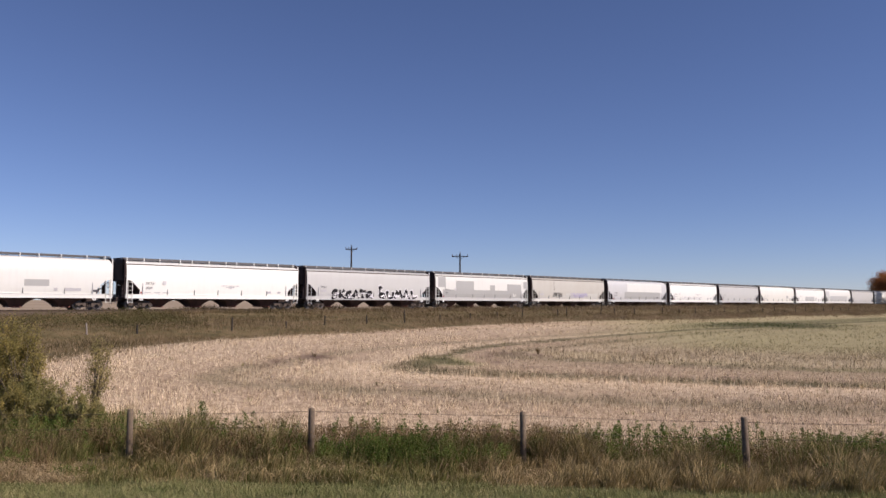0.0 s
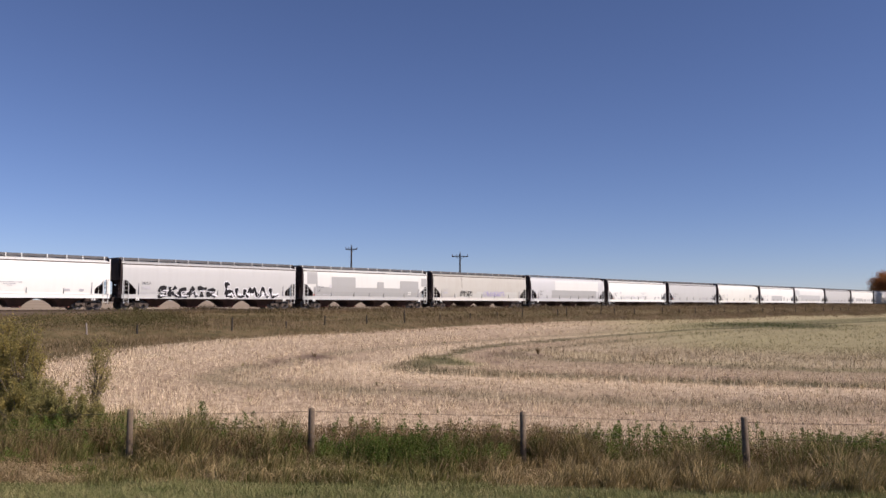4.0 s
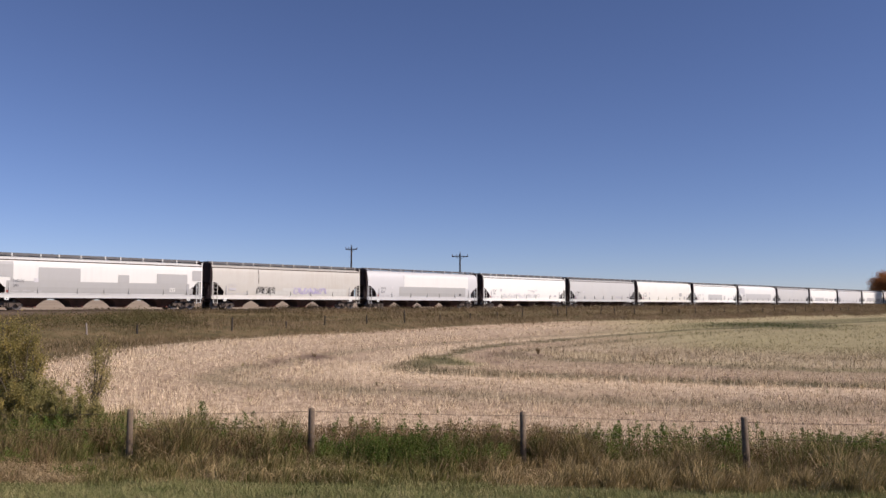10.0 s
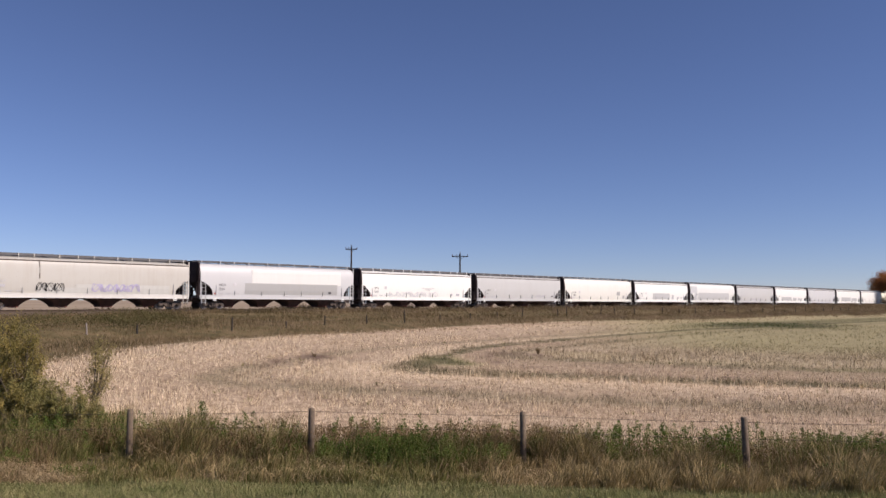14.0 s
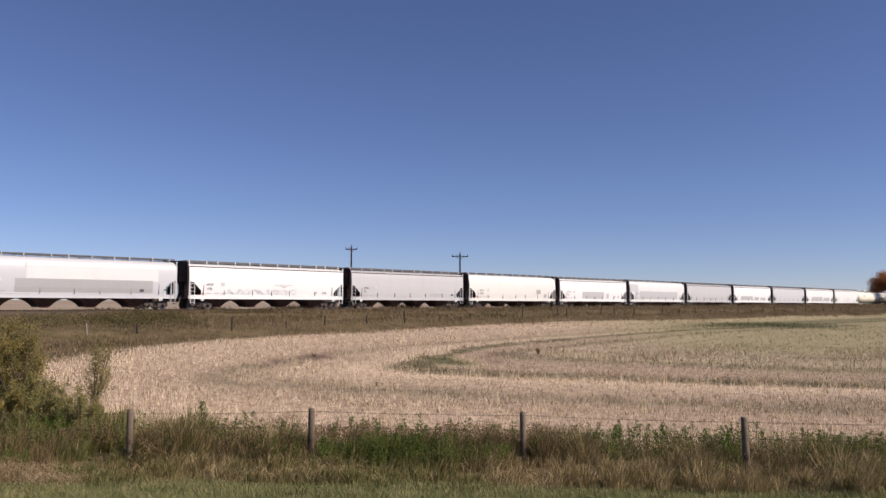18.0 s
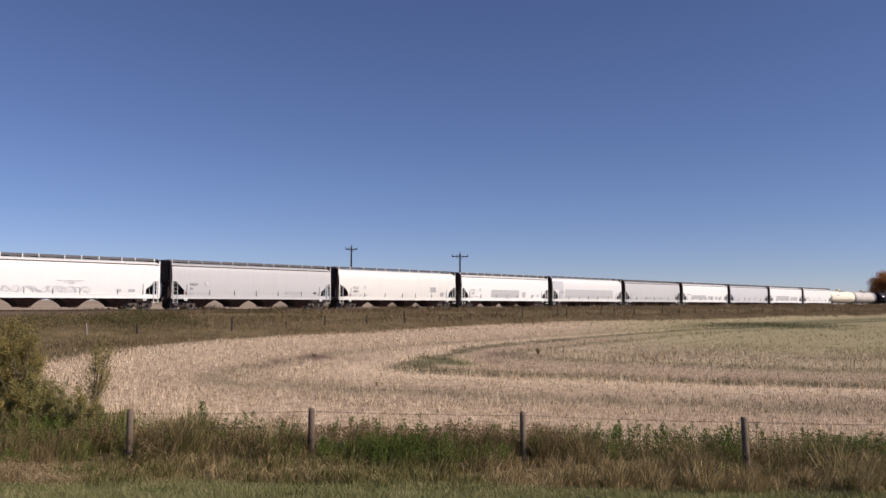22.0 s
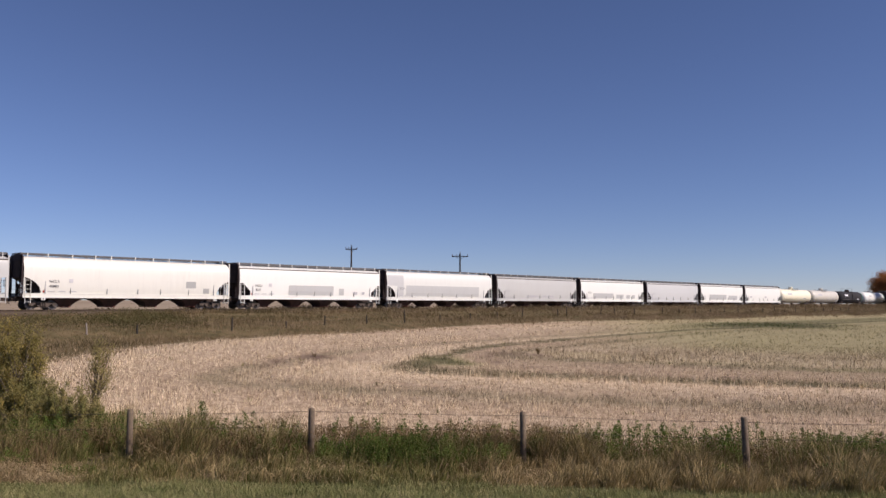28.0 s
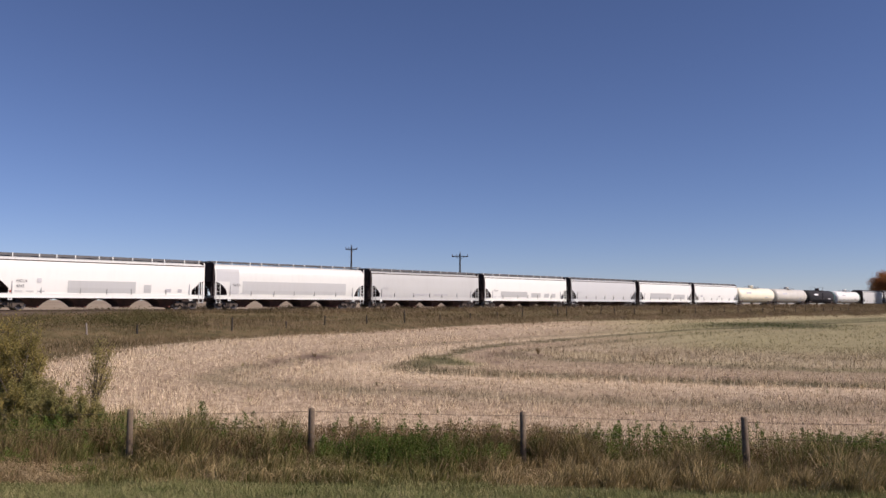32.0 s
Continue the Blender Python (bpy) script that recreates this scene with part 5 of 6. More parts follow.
def make_train():
    c = hopper_car(M_WHITE, "white covered hopper car with small grey paint patches", 11, 0, "round")
    patches(c, M_SHADE, [(2.3, 4.3, 2.0, 2.55)])
    stencils(c, [(5.6, 7.0), (4.7, 5.0)], 1.62, 1.86, M_FAINT)
    part("small_print", patch_mesh(8.0, 8.6, 1.55, 1.75, M_LETTER, 0.026, "small_print"), c)
    TRAIN.append((c, 0))
    c = hopper_car(M_BRIGHT, "clean white covered hopper car with dark reporting marks", 12, 1)
    marks(c, -7.7, 2.3, "NCLX", "4254")
    part("logo", strokes_mesh("logo", [[(0.2, 2.3), (2.2, 2.3)], [(0.7, 2.16), (1.7, 2.16)], [(1.0, 2.04), (1.4, 2.04)]], 0.07, M_FAINT, 0.01), c)
    stencils(c, [(5.6, 6.1), (6.9, 7.3)], 1.6, 1.8, M_FAINT)
    TRAIN.append((c, 1))
    c = hopper_car(M_GREY, "pale grey covered hopper car sprayed with black graffiti", 12, 2)
    marks(c, -7.7, 2.3, "NCLX", "")
    stencils(c, [(-7.7, -6.9)], 1.88, 2.12, M_FAINT)
    spray(c, "skeatr", -6.2, 1.2, 1.03, 0.92, 0.40, M_SPRAY, M_SPRAYWHITE, "black and white sprayed lettering", 0.0, 0.10)
    spray(c, "dumal", 0.8, 1.16, 1.34, 1.05, 0.38, M_SPRAY, M_SPRAYWHITE, "black and white sprayed lettering", 0.07, 0.0)
    TRAIN.append((c, 2))
    c = hopper_car(M_WHITE, "white covered hopper car with stepped grey repaint blocks", 11, 3, "flat", M_GREY)
    patches(c, M_SHADE, [(-8.2, 8.2, 1.42, 2.4), (-9.1, -7.7, 2.72, 4.0), (-7.9, -7.7, 2.4, 2.72), (-5.7, -2.2, 2.4, 3.56), (1.2, 2.2, 2.4, 3.1), (4.9, 8.0, 2.4, 3.3), (8.55, 9.5, 2.72, 3.7), (8.2, 8.62, 1.42, 1.95)], "matt grey repaint patch", 0.014)
    marks(c, -7.7, 2.3, "NCLX", "291")
    part("small_print", patch_mesh(6.2, 6.75, 1.62, 2.0, M_WHITE, 0.024, "small_print"), c)
    part("small_print", strokes_mesh("small_print", [[(6.3, 1.9), (6.42, 1.72)], [(6.48, 1.92), (6.66, 1.86)], [(6.5, 1.74), (6.66, 1.72)]], 0.07, M_LETTER, 0.034), c)
    TRAIN.append((c, 3))
    c = hopper_car(M_CREAM, "rust-stained cream covered hopper car with faded graffiti", 12, 4, "flat", M_CREAMSILL)
    patches(c, M_WASH, [(-1.2, 7.6, 1.42, 2.2), (-4.4, -1.2, 1.42, 1.9)], "washed paler strip of paint")
    marks(c, -7.7, 2.3, "NCLX", "", M_FAINT)
    stencils(c, [(-7.7, -6.9)], 1.88, 2.12, M_FAINT)
    part("seam_streak", strokes_mesh("seam_streak", [[(-4.25, 4.08), (-4.2, 3.4), (-4.2, 2.6)]], 0.07, M_RUST, 0.01), c)
    scribble(c, -4.4, 1.52, 2.2, 0.8, 3, 0.05, M_SPRAY, 3, "thin black sprayed tangle")
    scribble(c, 0.3, 1.55, 4.3, 0.75, 6, 0.08, M_SPRAYVIOLET, 8, "faded violet sprayed tangle")
    TRAIN.append((c, 4))
    c = hopper_car(M_LIGHTPATCH, "white covered hopper car with a long grey lower patch", 11, 5, "round")
    patches(c, M_WHITE, [(-3.85, 7.9, 2.55, 4.05)], "cleaner white paint")
    patches(c, M_SHADE, [(-4.7, 7.35, 1.5, 2.63)], "matt grey repaint patch", 0.014)
    marks(c, -7.7, 2.3, "NCIX", "7215")
    part("small_print", patch_mesh(6.1, 6.5, 1.6, 1.85, M_LETTER, 0.028, "small_print"), c)
    TRAIN.append((c, 5))
    c = hopper_car(M_BRIGHT, "white covered hopper car with faint grey outline graffiti", 12, 6)
    marks(c, -7.7, 2.3, "NCIX", "7993")
    scribble(c, -5.2, 1.42, 8.2, 0.62, 7, 0.045, M_SPRAYGREY, 5, "faint grey sprayed outlines")
    part("logo", strokes_mesh("logo", [[(0.2, 2.5), (2.6, 2.5)], [(0.8, 2.38), (2.0, 2.38)], [(1.1, 2.26), (1.7, 2.26)]], 0.06, M_FAINT, 0.01), c)
    stencils(c, [(5.5, 5.9), (6.6, 7.2)], 1.6, 1.85, M_FAINT)
    TRAIN.append((c, 6))
    c = hopper_car(M_GREY, "plain light grey covered hopper car", 12, 7)
    marks(c, -7.7, 2.3, "NCLX", "54")
    stencils(c, [(3.5, 4.6), (4.8, 5.5)], 1.6, 1.85, M_FAINT)
    part("small_print", patch_mesh(7.2, 7.6, 1.6, 1.8, M_LETTER, 0.028, "small_print"), c)
    TRAIN.append((c, 7))
    c = hopper_car(M_WARM, "off-white covered hopper car with two small grey patches", 11, 8, "round")
    marks(c, -7.7, 2.3, "NCLX", "40883")
    patches(c, M_SHADE, [(5.0, 6.05, 2.0, 2.63), (6.85, 7.5, 1.5, 2.0)])
    TRAIN.append((c, 8))
    c = hopper_car(M_BRIGHT, "white covered hopper car with grey rectangular patches", 12, 9)
    marks(c, -7.7, 2.3, "NCLX", "4243")
    patches(c, M_MIDPATCH, [(-3.5, 2.6, 1.46, 2.5), (3.4, 4.1, 1.5, 2.25)], "matt grey repaint patch", 0.014)
    stencils(c, [(5.5, 6.1), (6.8, 7.2)], 1.6, 1.9, M_FAINT)
    TRAIN.append((c, 9))
    c = hopper_car(M_WHITE, "white covered hopper car with a long grey lower patch", 11, 10, "round")
    patches(c, M_LIGHTPATCH, [(-9.6, -7.0, 2.74, 4.0), (-8.1, -7.0, 1.5, 2.74)])
    patches(c, M_MIDPATCH, [(-6.6, 7.0, 1.52, 2.8)], "matt grey repaint patch", 0.014)
    marks(c, -7.7, 2.3, "NCLX", "")
    TRAIN.append((c, 10))
    c = hopper_car(M_GREY, "plain dusty light grey covered hopper car", 12, 11)
    marks(c, -7.7, 2.3, "NCLX", "", M_FAINT)
    stencils(c, [(-3.0, 0.0), (1.0, 3.5)], 1.6, 1.8, M_FAINT)
    TRAIN.append((c, 11))
    c = hopper_car(M_BRIGHT, "white covered hopper car with a row of grey blocks", 11, 12)
    patches(c, M_MIDPATCH, [(-6.2, -0.2, 1.52, 2.3), (0.75, 3.0, 1.52, 2.15), (3.9, 5.1, 1.52, 2.1), (5.7, 6.7, 1.52, 2.1)], "matt grey repaint patch", 0.014)
    marks(c, -7.7, 2.3, "NCLX", "")
    TRAIN.append((c, 12))
    c = hopper_car(M_PALE, "plain pale grey covered hopper car", 12, 13)
    marks(c, -7.7, 2.3, "NCLX", "", M_FAINT)
    TRAIN.append((c, 13))
    c = hopper_car(M_BRIGHT, "white covered hopper car with two grey blocks", 11, 14)
    patches(c, M_MIDPATCH, [(-6.0, 1.6, 1.52, 2.5), (2.6, 6.8, 1.52, 2.35)], "matt grey repaint patch", 0.014)
    TRAIN.append((c, 14))
    c = hopper_car(M_BRIGHT, "plain white covered hopper car", 12, 15)
    stencils(c, [(-7.2, -6.4), (0.5, 1.5)], 2.0, 2.3, M_FAINT)
    TRAIN.append((c, 15))
    TRAIN.append((tank_car(M_CREAMTANK, "cream-painted railway tank car with scuffed shell", None, False, 0), 16))
    TRAIN.append((tank_car(M_BEIGETANK, "dusty beige railway tank car", None, False, 1), 17))
    TRAIN.append((tank_car(M_BLACKTANK, "black railway tank car with white placards", M_GREEN, True, 2), 18))
    TRAIN.append((tank_car(M_BRIGHT, "white railway tank car", M_GREEN, False, 3), 19))
    c = hopper_car(M_PALE, "light grey covered hopper car behind the tank cars", 11, 20)
    TRAIN.append((c, 20))
    TRAIN.append((hopper_car(M_SHADE, "grey covered hopper car in tree shade", 12, 21), 21))
    for car, k in TRAIN:
        car.matrix_world = rest_pose(k, 0)


make_train()


# ---------------------------------------------------------------- fences
def wooden_post(x, y, top, radius, lean_x, lean_y, mat, label, seed, group):
    """A round post set in the ground with a chamfered, cracked top."""
    r = random.Random(seed)
    g = float(ground_z(x, y))
    h = top - g
    b = Build()
    pts = [(0, 0, -0.5), (0, 0, 0), (r.uniform(-0.008, 0.008), 0, h * 0.5), (0, 0, h - 0.03), (0, 0, h)]
    b.tube(pts, [radius * 1.08, radius * 1.08, radius, radius * 0.96, radius * 0.72], 12)
    ob = new("fence_post", soft_edges(b.done("fence_post", mat), 40))
    ob.matrix_world = pose(x, y, g, lean_x, lean_y, 0)
    return tagged(ob, label, "fence post", group)


def barbed_wire(points, name, label, barb=0.13, radius=0.004):
    b = Build()
    for (ax, ay, az), (bx, by, bz) in zip(points[:-1], points[1:]):
        n = 8
        pts = [(ax + (bx - ax) * i / n, ay + (by - ay) * i / n, az + (bz - az) * i / n - 0.10 * (i / n) * (1 - i / n)) for i in range(n + 1)]
        b.tube(pts, radius, 5, False)
        if barb:
            ln = math.dist((ax, ay), (bx, by))
            for k in range(int(ln / barb)):
                f = (k + 0.5) * barb / ln
                x, y, z = ax + (bx - ax) * f, ay + (by - ay) * f, az + (bz - az) * f - 0.10 * f * (1 - f)
                b.tube([(x - 0.005, y - 0.012, z - 0.015), (x + 0.005, y + 0.012, z + 0.015)], 0.002, 3, False)
    return tagged(new(name, b.done(name, M_WIRE)), label, "wire", "fence wires", kind="")


def make_fences():
    for i, (x, y, top) in enumerate(NEAR_POSTS):
        wooden_post(x, y, top, 0.069 + 0.004 * (i % 3), 0, (-0.6, -0.2, 0.6, -0.8, -2.2, -1.0)[i], M_POST, "round weathered grey wooden fence post in tall grass", i, "roadside fence posts")
    for drop in (0.08, 0.42):
        pts = [(x, y - 0.068, top - drop - 0.02 * math.sin(i * 2.0)) for i, (x, y, top) in enumerate(NEAR_POSTS)]
        barbed_wire(pts, "barbed_wire", "thin barbed wire strung between the fence posts")
    far = []
    # stations along the railway and heights, uneven as they stand
    stations = [(81.5, 0.9), (87.0, 0.85), (92.5, 0.85), (96.2, 0.7), (104.2, 1.15), (110.0, 0.6), (114.8, 0.85), (120.1, 0.85), (125.4, 1.3), (131.0, 0.7), (136.5, 0.8), (142.0, 0.8), (147.5, 1.25), (156.0, 0.95), (158.2, 1.2), (166.8, 1.35), (170.5, 1.1), (176.0, 1.0), (184.4, 1.1)] + [(190.0 + 5.6 * k, 1.0 + 0.2 * math.sin(k * 2.1)) for k in range(16)]
    for i, (u, h) in enumerate(stations):
        p = 15.6 - 1.6 * float(sstep(104, 118, u)) - 3.4 * float(sstep(118, 165, u))
        x, y = at_up(np.array(u), np.array(p))
        x, y = float(x), float(y)
        g = float(ground_z(x, y))
        pale = i == 2
        wooden_post(x, y, g + h, 0.055 if not pale else 0.06, 0, 3 * math.sin(i * 2.2), M_PALEPOST if pale else M_POLE, "bleached pale fence post beside the railway" if pale else "thin dark fence post beside the railway", i, "railway fence posts")
        far.append((x, y - 0.06, g + h - 0.08))
    for drop in (0.0, 0.35):
        barbed_wire([(x, y, z - drop) for x, y, z in far], "fence_wire", "thin wire along the railway fence posts", 0, 0.005)


make_fences()


# ---------------------------------------------------------------- line poles beyond the track
def line_pole(x, y, top, arm, turn, label, second):
    g = float(ground_z(x, y))
    base = tagged(new("utility_pole"), label, "utility pole", "utility poles")
    base.matrix_world = pose(x, y, g, 0, 0, turn)
    h = top - g
    part("pole", soft_edges(Build().tube([(0, 0, -1), (0, 0, h * 0.6), (0, 0, h)], [0.19, 0.16, 0.135], 12).done("pole", M_POLE)), base)
    ca = part("crossarm", Build().box(-arm / 2, arm / 2, -0.24, -0.16, h - 0.64, h - 0.44, 0.012).done("crossarm", M_POLE), base)
    for s in (-1, 1):
        part("brace", Build().tube([(s * arm * 0.27, -0.15, h - 0.6), (0, -0.15, h - 1.15)], 0.03, 5).done("brace", M_POLE), base)
    ins = shared("insulator", lambda: Build().tube([(0, 0, 0), (0, 0, 0.10), (0, 0, 0.13), (0, 0, 0.24), (0, 0, 0.30)], [0.03, 0.03, 0.075, 0.085, 0.04], 10).done("insulator", M_INSULATOR))
    for s in (-0.47, -0.2, 0.47):
        part("insulator", ins, ca, pose(s * arm, -0.15, h - 0.46))
    part("insulator", ins, base, pose(0, 0, h))
    if second:
        part("crossarm", Build().box(-0.09, 0.0, -0.75, 0.75, h - 0.85, h - 0.72, 0.01).done("crossarm", M_POLE), base)
        part("transformer", Build().tube([(0.05, -0.3, h - 1.5), (0.05, -0.3, h - 1.42), (0.05, -0.3, h - 0.95), (0.05, -0.3, h - 0.9)], [0.1, 0.13, 0.13, 0.06], 12).done("transformer", M_STEEL), base)
    return base


line_pole(-17.15, 154.0, 14.75, 2.2, 6, "dark wooden utility pole with a short crossarm", True)
line_pole(3.3, 160.0, 13.75, 3.15, -3, "dark wooden utility pole with a wide crossarm", False)


# ---------------------------------------------------------------- shrubs, weeds and trees
CROWNS = []


def shrub(x, y, height, spread, stems, leaves, size, mat, label, seed, name="shrub", lean=0.0, low=0.15):
    """A shrub: tapered stems that fork, and a loose crown of leaves in clumps along the twigs."""
    rg = np.random.default_rng(seed)
    g = float(ground_z(x, y))
    base = tagged(new(name), label, "shrub" if name == "shrub" else "tree")
    base.matrix_world = pose(x, y, g)
    wood, tips = Build(), []
    for s in range(stems):
        a = rg.uniform(0, 2 * math.pi)
        out = rg.uniform(0.2, 1.0) * spread
        hh = height * rg.uniform(0.65, 1.0) * (1 - 0.25 * out / spread)
        pts = [Vector((0.12 * spread * math.cos(a), 0.12 * spread * math.sin(a), -0.1))]
        for k in range(1, 6):
            f = k / 5
            pts.append(Vector((out * f ** 1.3 * math.cos(a) + lean * f + rg.normal(0, 0.04 * spread), out * f ** 1.3 * math.sin(a) + rg.normal(0, 0.04 * spread), hh * f)))
        wood.tube(pts, [0.016 * height * (1 - 0.15 * k) * 0.5 for k in range(6)], 6)
        for k in range(9):
            f = rg.uniform(max(low, 0.15), 1.0)
            i = min(4, int(f * 5))
            p0 = pts[i].lerp(pts[i + 1], f * 5 - i)
            b = rg.uniform(0, 2 * math.pi)
            ln = rg.uniform(0.10, 0.26) * height * (1.2 - f)
            p1 = p0 + Vector((0.6 * math.cos(b), 0.6 * math.sin(b), rg.uniform(0.5, 1.4))) * ln
            wood.tube([p0, p1], [0.0035 * height, 0.0015 * height], 4)
            tips.append((p0, p1))
        tips.append((pts[-2], pts[-1]))
    part("branching_wood", soft_edges(wood.done("branching_wood", M_BARK)), base)
    per = leaves // (2 * len(tips)) + 1
    for half in (0, 1):
        cs = []
        for j, (p0, p1) in enumerate(tips):
            if j % 2 != half:
                continue
            f = rg.uniform(0.35, 1.1, per)
            c = np.array(p0)[None] + (np.array(p1) - np.array(p0))[None] * f[:, None] + rg.normal(0, 0.03 * height, (per, 3))
            cs.append(c)
        cs = np.concatenate(cs)
        crown = part("crown", leaves_mesh("crown", cs, rg.uniform(0.6, 1.4, len(cs)) * size, mat, rg, 0.0, 0.3, 0.24), base)
        CROWNS.append((crown, seed + half * 7))
    return base


def tree(x, y, height, spread, leaves, size, mat, label, seed, low=0.2):
    """A tree: tapered trunk, forking limbs, and leaf clumps of uneven size with gaps between."""
    rg = np.random.default_rng(seed)
    g = float(ground_z(x, y))
    base = tagged(new("tree"), label, "tree", "trees by the railway")
    base.matrix_world = pose(x, y, g)
    wood = Build()
    trunk = [Vector((rg.normal(0, 0.02) * k, rg.normal(0, 0.02) * k, height * (-0.03 + 0.15 * k))) for k in range(6)]
    wood.tube(trunk, [height * 0.022 * (1 - 0.16 * k) for k in range(6)], 9)
    cl = []
    for k in range(40):
        f = rg.uniform(low, 0.74)
        p0 = trunk[0].lerp(trunk[-1], f / 0.75)
        a = rg.uniform(0, 2 * math.pi)
        r = spread * rg.uniform(0.45, 1.0) * math.sin(math.pi * min(1, 0.25 + 0.75 * f)) ** 0.6
        p2 = p0 + Vector((math.cos(a) * r, math.sin(a) * r, rg.uniform(0.08, 0.3) * height))
        p1 = p0.lerp(p2, 0.5) + Vector((0, 0, 0.03 * height))
        wood.tube([p0, p1, p2], [height * 0.009, height * 0.006, height * 0.002], 6)
        cl += [(p2, rg.uniform(0.07, 0.13) * spread + 0.03 * height), (p1.lerp(p2, 0.4), rg.uniform(0.09, 0.16) * spread + 0.03 * height)]
    part("trunk", soft_edges(wood.done("trunk", M_BARK)), base)
    per = leaves // len(cl)
    cs = np.concatenate([np.array(c)[None] + rg.normal(0, 1, (per, 3)) * np.array([1, 1, 0.7]) * s for c, s in cl])
    cs = cs[cs[:, 2] > height * low * 0.6]
    part("crown", leaves_mesh("crown", cs, rg.uniform(0.6, 1.3, len(cs)) * size, mat, rg), base)
    return base


def make_plants():
    corner = "yellowing green leafy shrub at the field's corner"
    shrub(-13.4, 24.8, 3.6, 1.35, 22, 44000, 0.056, M_BUSH, corner, 11)
    shrub(-12.2, 24.3, 3.1, 0.95, 16, 26000, 0.054, M_BUSH, corner, 12)
    shrub(-13.2, 22.8, 2.0, 1.3, 14, 18000, 0.055, M_LOWSHRUB, "low olive green leafy shrub", 13)
    shrub(-11.7, 23.6, 1.85, 0.9, 12, 13000, 0.052, M_LOWSHRUB, "low olive shrub with dry twigs", 14)
    shrub(-10.9, 22.6, 1.3, 0.8, 10, 9000, 0.052, M_LOWSHRUB, "low green shrub in the tall grass", 17)
    shrub(-10.7, 23.1, 1.65, 0.8, 11, 11000, 0.052, M_LOWSHRUB, "low olive green leafy shrub", 18)
    shrub(-9.8, 22.5, 1.35, 0.7, 10, 9000, 0.052, M_LOWSHRUB, "low olive shrub in the tall grass", 19)
    shrub(-11.6, 22.4, 1.7, 0.8, 11, 12000, 0.052, M_BUSH, "low yellow-green leafy shrub", 20)
    shrub(-10.8, 25.6, 2.85, 0.34, 7, 6500, 0.056, M_SAPLING, "thin sapling with yellowing olive leaves", 15, lean=0.3, low=0.1)
    shrub(-9.5, 23.0, 1.05, 0.55, 8, 4500, 0.04, M_LOWSHRUB, "small green shrub in the tall grass", 16)
    shrub(6.16, 53.6, 0.5, 0.32, 9, 700, 0.06, M_REDWEED, "small dry brown weed clump in the stubble", 21)
    shrub(-7.3, 47.4, 0.32, 0.4, 7, 350, 0.05, M_REDWEED, "small dry brown weed clump in the stubble", 22)
    tree(162.6, 300.0, 13.4, 6.8, 110000, 0.26, M_AUTUMN, "autumn tree with rust and olive leaves beyond the track", 31, 0.12)
    tree(176.0, 306.0, 12.5, 7.0, 40000, 0.3, M_AUTUMN, "autumn tree with rust and olive leaves beyond the track", 32, 0.12)
    for u, p, h, sd in ((334.5, 12.5, 13.5, 33), (345.0, 13.5, 12.5, 34)):
        x, y = at_up(np.array(u), np.array(p))
        tree(float(x), float(y), h, 6.2, 16000, 0.5, M_AUTUMN, "broad autumn tree that shades the track", sd, 0.08)


make_plants()


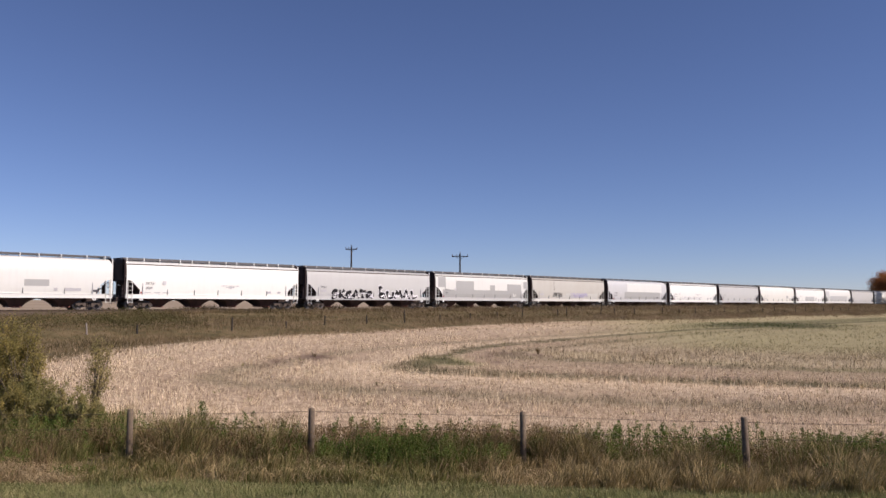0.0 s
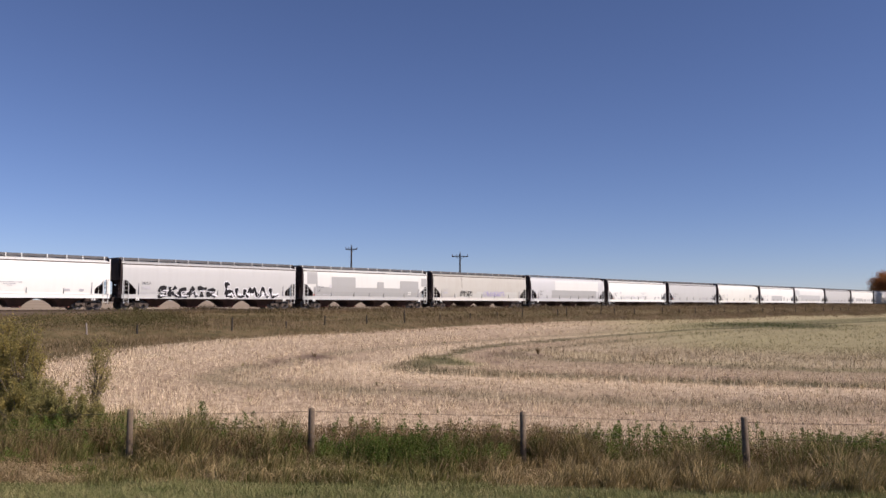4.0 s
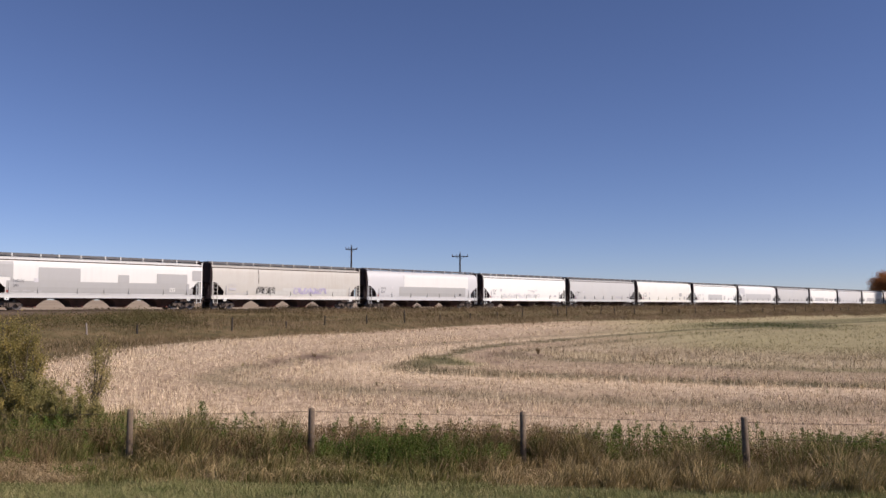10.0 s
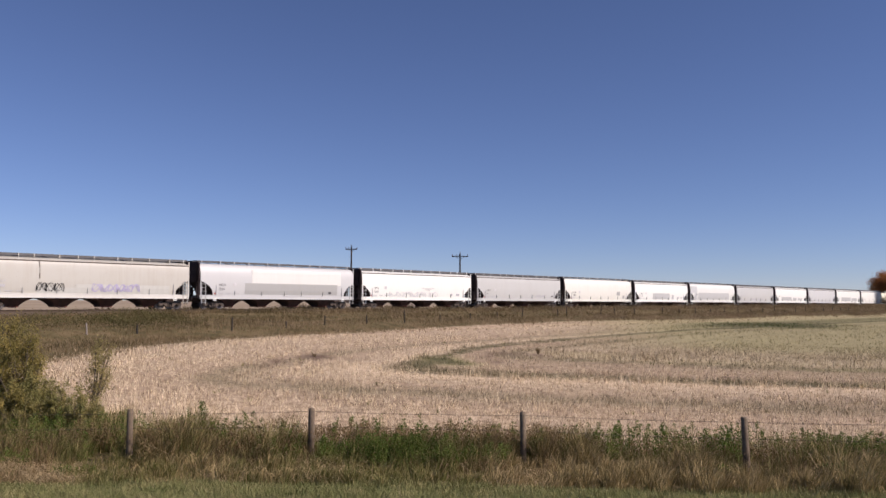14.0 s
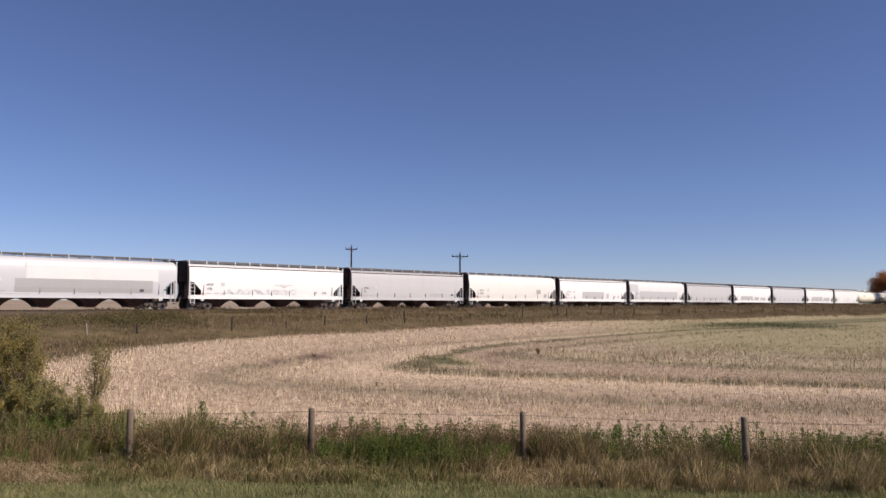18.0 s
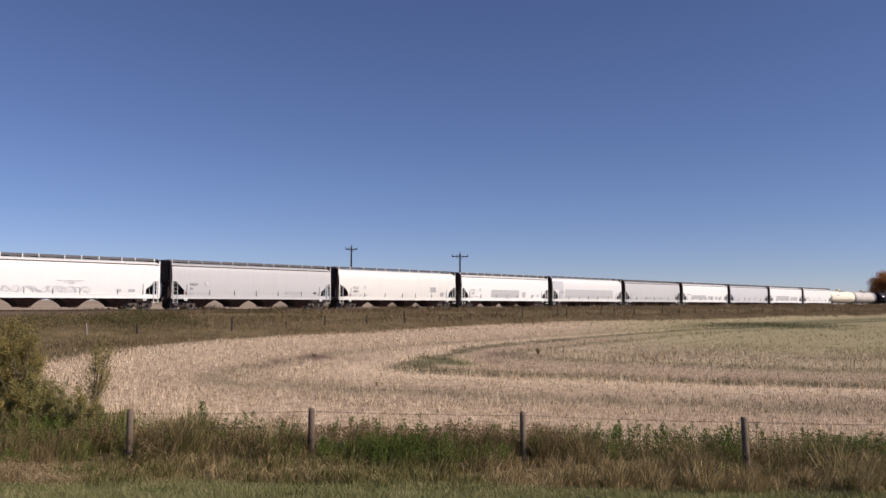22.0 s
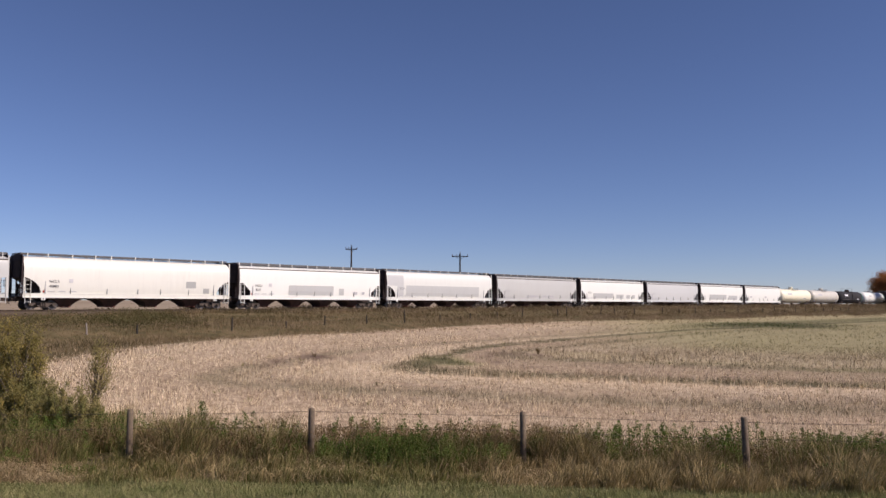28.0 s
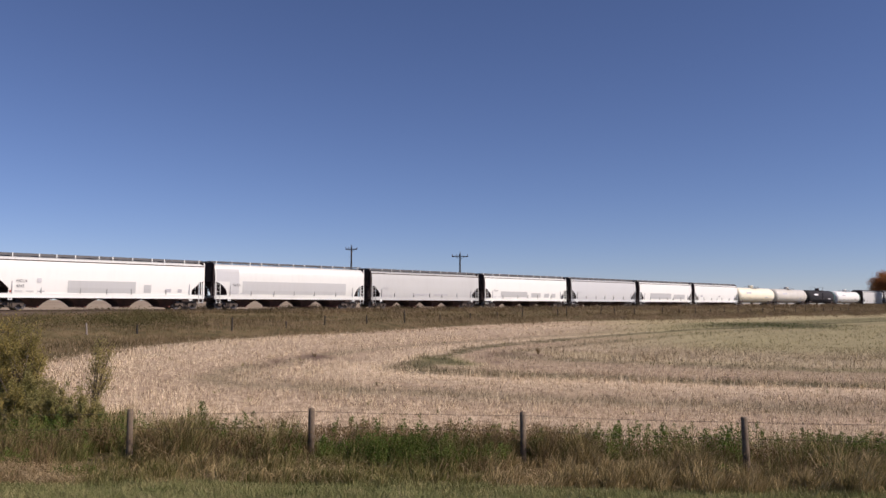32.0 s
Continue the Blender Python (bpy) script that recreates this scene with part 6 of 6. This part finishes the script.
def make_weeds():
    """Broad-leaved green weeds among the ditch grass: stalks with leaves, joined, since nobody could count them."""
    rg = np.random.default_rng(77)
    # stands: centre, reach across and along the view, count, least and greatest height
    stands = [(0.6, 20.3, 2.6, 0.6, 60, 0.45, 0.85), (4.6, 19.6, 2.2, 0.6, 70, 0.5, 0.9), (9.0, 18.9, 1.8, 0.7, 80, 0.45, 0.85), (-3.0, 20.7, 2.2, 0.6, 24, 0.45, 0.8), (-7.2, 20.6, 2.4, 0.8, 40, 0.45, 0.8),
              (-1.4, 19.2, 1.7, 0.5, 110, 0.4, 0.72), (0.6, 18.7, 1.4, 0.4, 60, 0.35, 0.55), (-9.5, 21.4, 2.0, 1.0, 50, 0.45, 0.85), (-7.9, 18.0, 0.3, 0.1, 10, 0.12, 0.22), (-9.7, 18.6, 0.6, 0.3, 14, 0.3, 0.5), (-3.3, 19.4, 0.5, 0.4, 22, 0.35, 0.55),
              (6.3, 19.0, 0.9, 0.4, 40, 0.45, 0.85), (9.2, 18.5, 0.9, 0.4, 44, 0.45, 0.8), (7.75, 16.5, 0.3, 0.15, 12, 0.35, 0.5), (5.5, 16.9, 0.25, 0.15, 5, 0.3, 0.4), (-6.3, 20.6, 1.0, 0.4, 36, 0.55, 0.95), (-6.4, 21.2, 0.25, 0.3, 5, 1.0, 1.2), (-4.9, 20.8, 0.2, 0.3, 4, 0.8, 1.0), (-2.2, 21.0, 2.0, 0.3, 8, 0.75, 0.95), (7.0, 19.2, 0.3, 0.2, 5, 0.85, 1.0)]
    fresh = [(8.6, 18.3, 0.9, 0.35, 26, 0.5, 0.85), (6.1, 18.2, 0.25, 0.2, 8, 0.6, 0.95), (9.8, 18.0, 0.8, 0.3, 22, 0.45, 0.8), (3.6, 19.2, 0.5, 0.3, 12, 0.5, 0.8)]
    rusty = [(-6.9, 19.3, 0.5, 0.4, 22, 0.4, 0.75), (-6.6, 20.5, 1.0, 0.4, 26, 0.5, 0.95), (-4.2, 19.4, 0.9, 0.4, 30, 0.4, 0.7), (-9.0, 20.6, 0.5, 0.4, 12, 0.5, 0.8), (-10.2, 18.3, 0.7, 0.3, 16, 0.3, 0.5), (-2.4, 20.2, 1.6, 0.4, 24, 0.5, 0.8), (5.6, 18.6, 1.6, 0.4, 26, 0.45, 0.75)]
    st = Build()
    for kind, mat, label in ((stands, M_WEED, "dark green broad-leaved weeds among the ditch grass"), (fresh, M_FRESHWEED, "bright green broad-leaved weeds along the fence"), (rusty, M_REDWEED, "rusty brown drying weeds among the ditch grass")):
        cs, sz = [], []
        for cx, cy, sx, sy, n, h0, h1 in kind:
            for _ in range(n):
                x, y, h = cx + rg.normal(0, sx * 0.6), cy + rg.normal(0, sy * 0.6), rg.uniform(h0, h1)
                if y < fence_y(x) + 0.1 and min(abs(x - q[0]) for q in NEAR_POSTS) < 0.3:
                    continue                            # the posts stand clear at the front
                g = float(ground_z(x, y))
                tip = np.array([x + rg.normal(0, 0.08), y + rg.normal(0, 0.08), g + h])
                st.tube([(x, y, g - 0.03), tuple(tip)], [0.006, 0.003], 4, False)
                m = int(260 * h)
                f = rg.uniform(0.2, 1.05, m)
                c = np.array([x, y, g])[None] * (1 - f[:, None]) + tip[None] * f[:, None]
                cs.append(c + rg.normal(0, 1, (m, 3)) * (0.14 * (1.2 - f))[:, None] * np.array([1, 1, 0.4]))
                sz.append(rg.uniform(0.022, 0.055, m))
        me = leaves_mesh("weeds", np.concatenate(cs), np.concatenate(sz), mat, rg, 0.4, 0.3, 0.22)
        tagged(new("weeds", me), label, "weeds", kind="stuff")
    tagged(new("weed_stalks", st.done("weed_stalks", M_TALL)), "thin green stalks of the ditch weeds", "weeds", kind="stuff")


make_weeds()


# ---------------------------------------------------------------- what moves
def flying_insect(label):
    base = tagged(new("flying_insect"), label, "insect", "insects in the air")
    part("body", soft_edges(Build().tube([(-0.024, 0, 0), (-0.012, 0, 0), (0.008, 0, 0), (0.018, 0, 0), (0.024, 0, 0)], [0.002, 0.007, 0.009, 0.007, 0.003], 8).done("body", M_SPRAY)), base)
    for s in (-1, 1):
        part("wing", Build().add([(-0.008, 0, 0.004), (0.012, 0, 0.006), (0.014, s * 0.034, 0.014), (-0.010, s * 0.030, 0.012), (-0.008, 0, 0.006), (0.012, 0, 0.008), (0.014, s * 0.034, 0.0155), (-0.010, s * 0.030, 0.0135)], [(0, 1, 2, 3), (7, 6, 5, 4), (0, 4, 5, 1), (1, 5, 6, 2), (2, 6, 7, 3), (3, 7, 4, 0)]).done("wing", M_END), base)
    return base


INSECTS = [flying_insect("small dark flying insect above the field") for _ in range(3)]


def motions():
    times = [2.0 * i for i in range(17)]
    for car, k in TRAIN:
        walk(car, [(t, rest_pose(k, t)) for t in times])
    # wheels roll without slip; all wheelsets on the same side of a truck turn alike
    for ax, sets in WHEELS.items():
        rows = [(0.1 * i, pose(ax, 0, 0.457, 0, -math.degrees(travel(0.1 * i) / 0.457), 0)) for i in range(321)]
        walk(sets[0], rows)
        keys = sets[0].animation_data
        for w in sets[1:]:
            w.rotation_mode = "QUATERNION"
            w.animation_data_create()
            w.animation_data.action = keys.action
            w.animation_data.action_slot = keys.action_slot
    # crowns stir in the wind
    for crown, s in CROWNS:
        rows = [(0.8 * i, pose(0, 0, 0, 0.9 * math.sin(i * 1.9 + s) + 0.4 * math.sin(i * 0.7 + s), 1.1 * math.sin(i * 1.3 + 2 * s), 0)) for i in range(41)]
        walk(crown, rows)

    # insects cross the sky in front of the eye and settle in the grass
    first = [(0, (-14, 60, 2.2)), (2.5, (-2.2, 24, 3.2)), (2.8, (0.16, 8.0, 4.25)), (2.9, (1.47, 8.0, 4.58)), (3.0, (2.92, 8.0, 4.67)), (3.1, (4.17, 8.0, 4.41)), (3.4, (7.5, 7.0, 3.2)), (4.5, (12, 7.0, 1.2)), (32, (12, 7.0, 1.2))]
    second = [(0, (-6, 3.0, 2.0)), (8.6, (-5.2, 4.0, 5.5)), (9.0, (-0.4, 7.0, 6.9)), (9.1, (0.8, 7.0, 6.22)), (9.2, (1.9, 7.0, 6.22)), (9.3, (2.36, 7.0, 6.36)), (9.4, (3.09, 7.0, 5.85)), (9.5, (3.71, 7.0, 5.12)), (9.8, (5.5, 7.0, 4.0)), (12, (14, 4.0, 3.0)), (15, (15, 3.0, 2.0)), (32, (15, 3.0, 2.0))]
    third = [(0, (-10, 4.0, 2.1)), (16.1, (-8.5, 7.0, 6.8)), (16.5, (-3.13, 8.0, 5.24)), (16.6, (-3.03, 8.0, 4.70)), (16.7, (-2.95, 8.4, 4.2)), (17.0, (-2.6, 11, 2.4)), (17.6, (-2.2, 15.2, 0.25)), (32, (-2.2, 15.2, 0.25))]
    for bug, rows in zip(INSECTS, (first, second, third)):
        walk(bug, [(t, pose(*q, 0, 0, 20)) for t, q in rows])


motions()
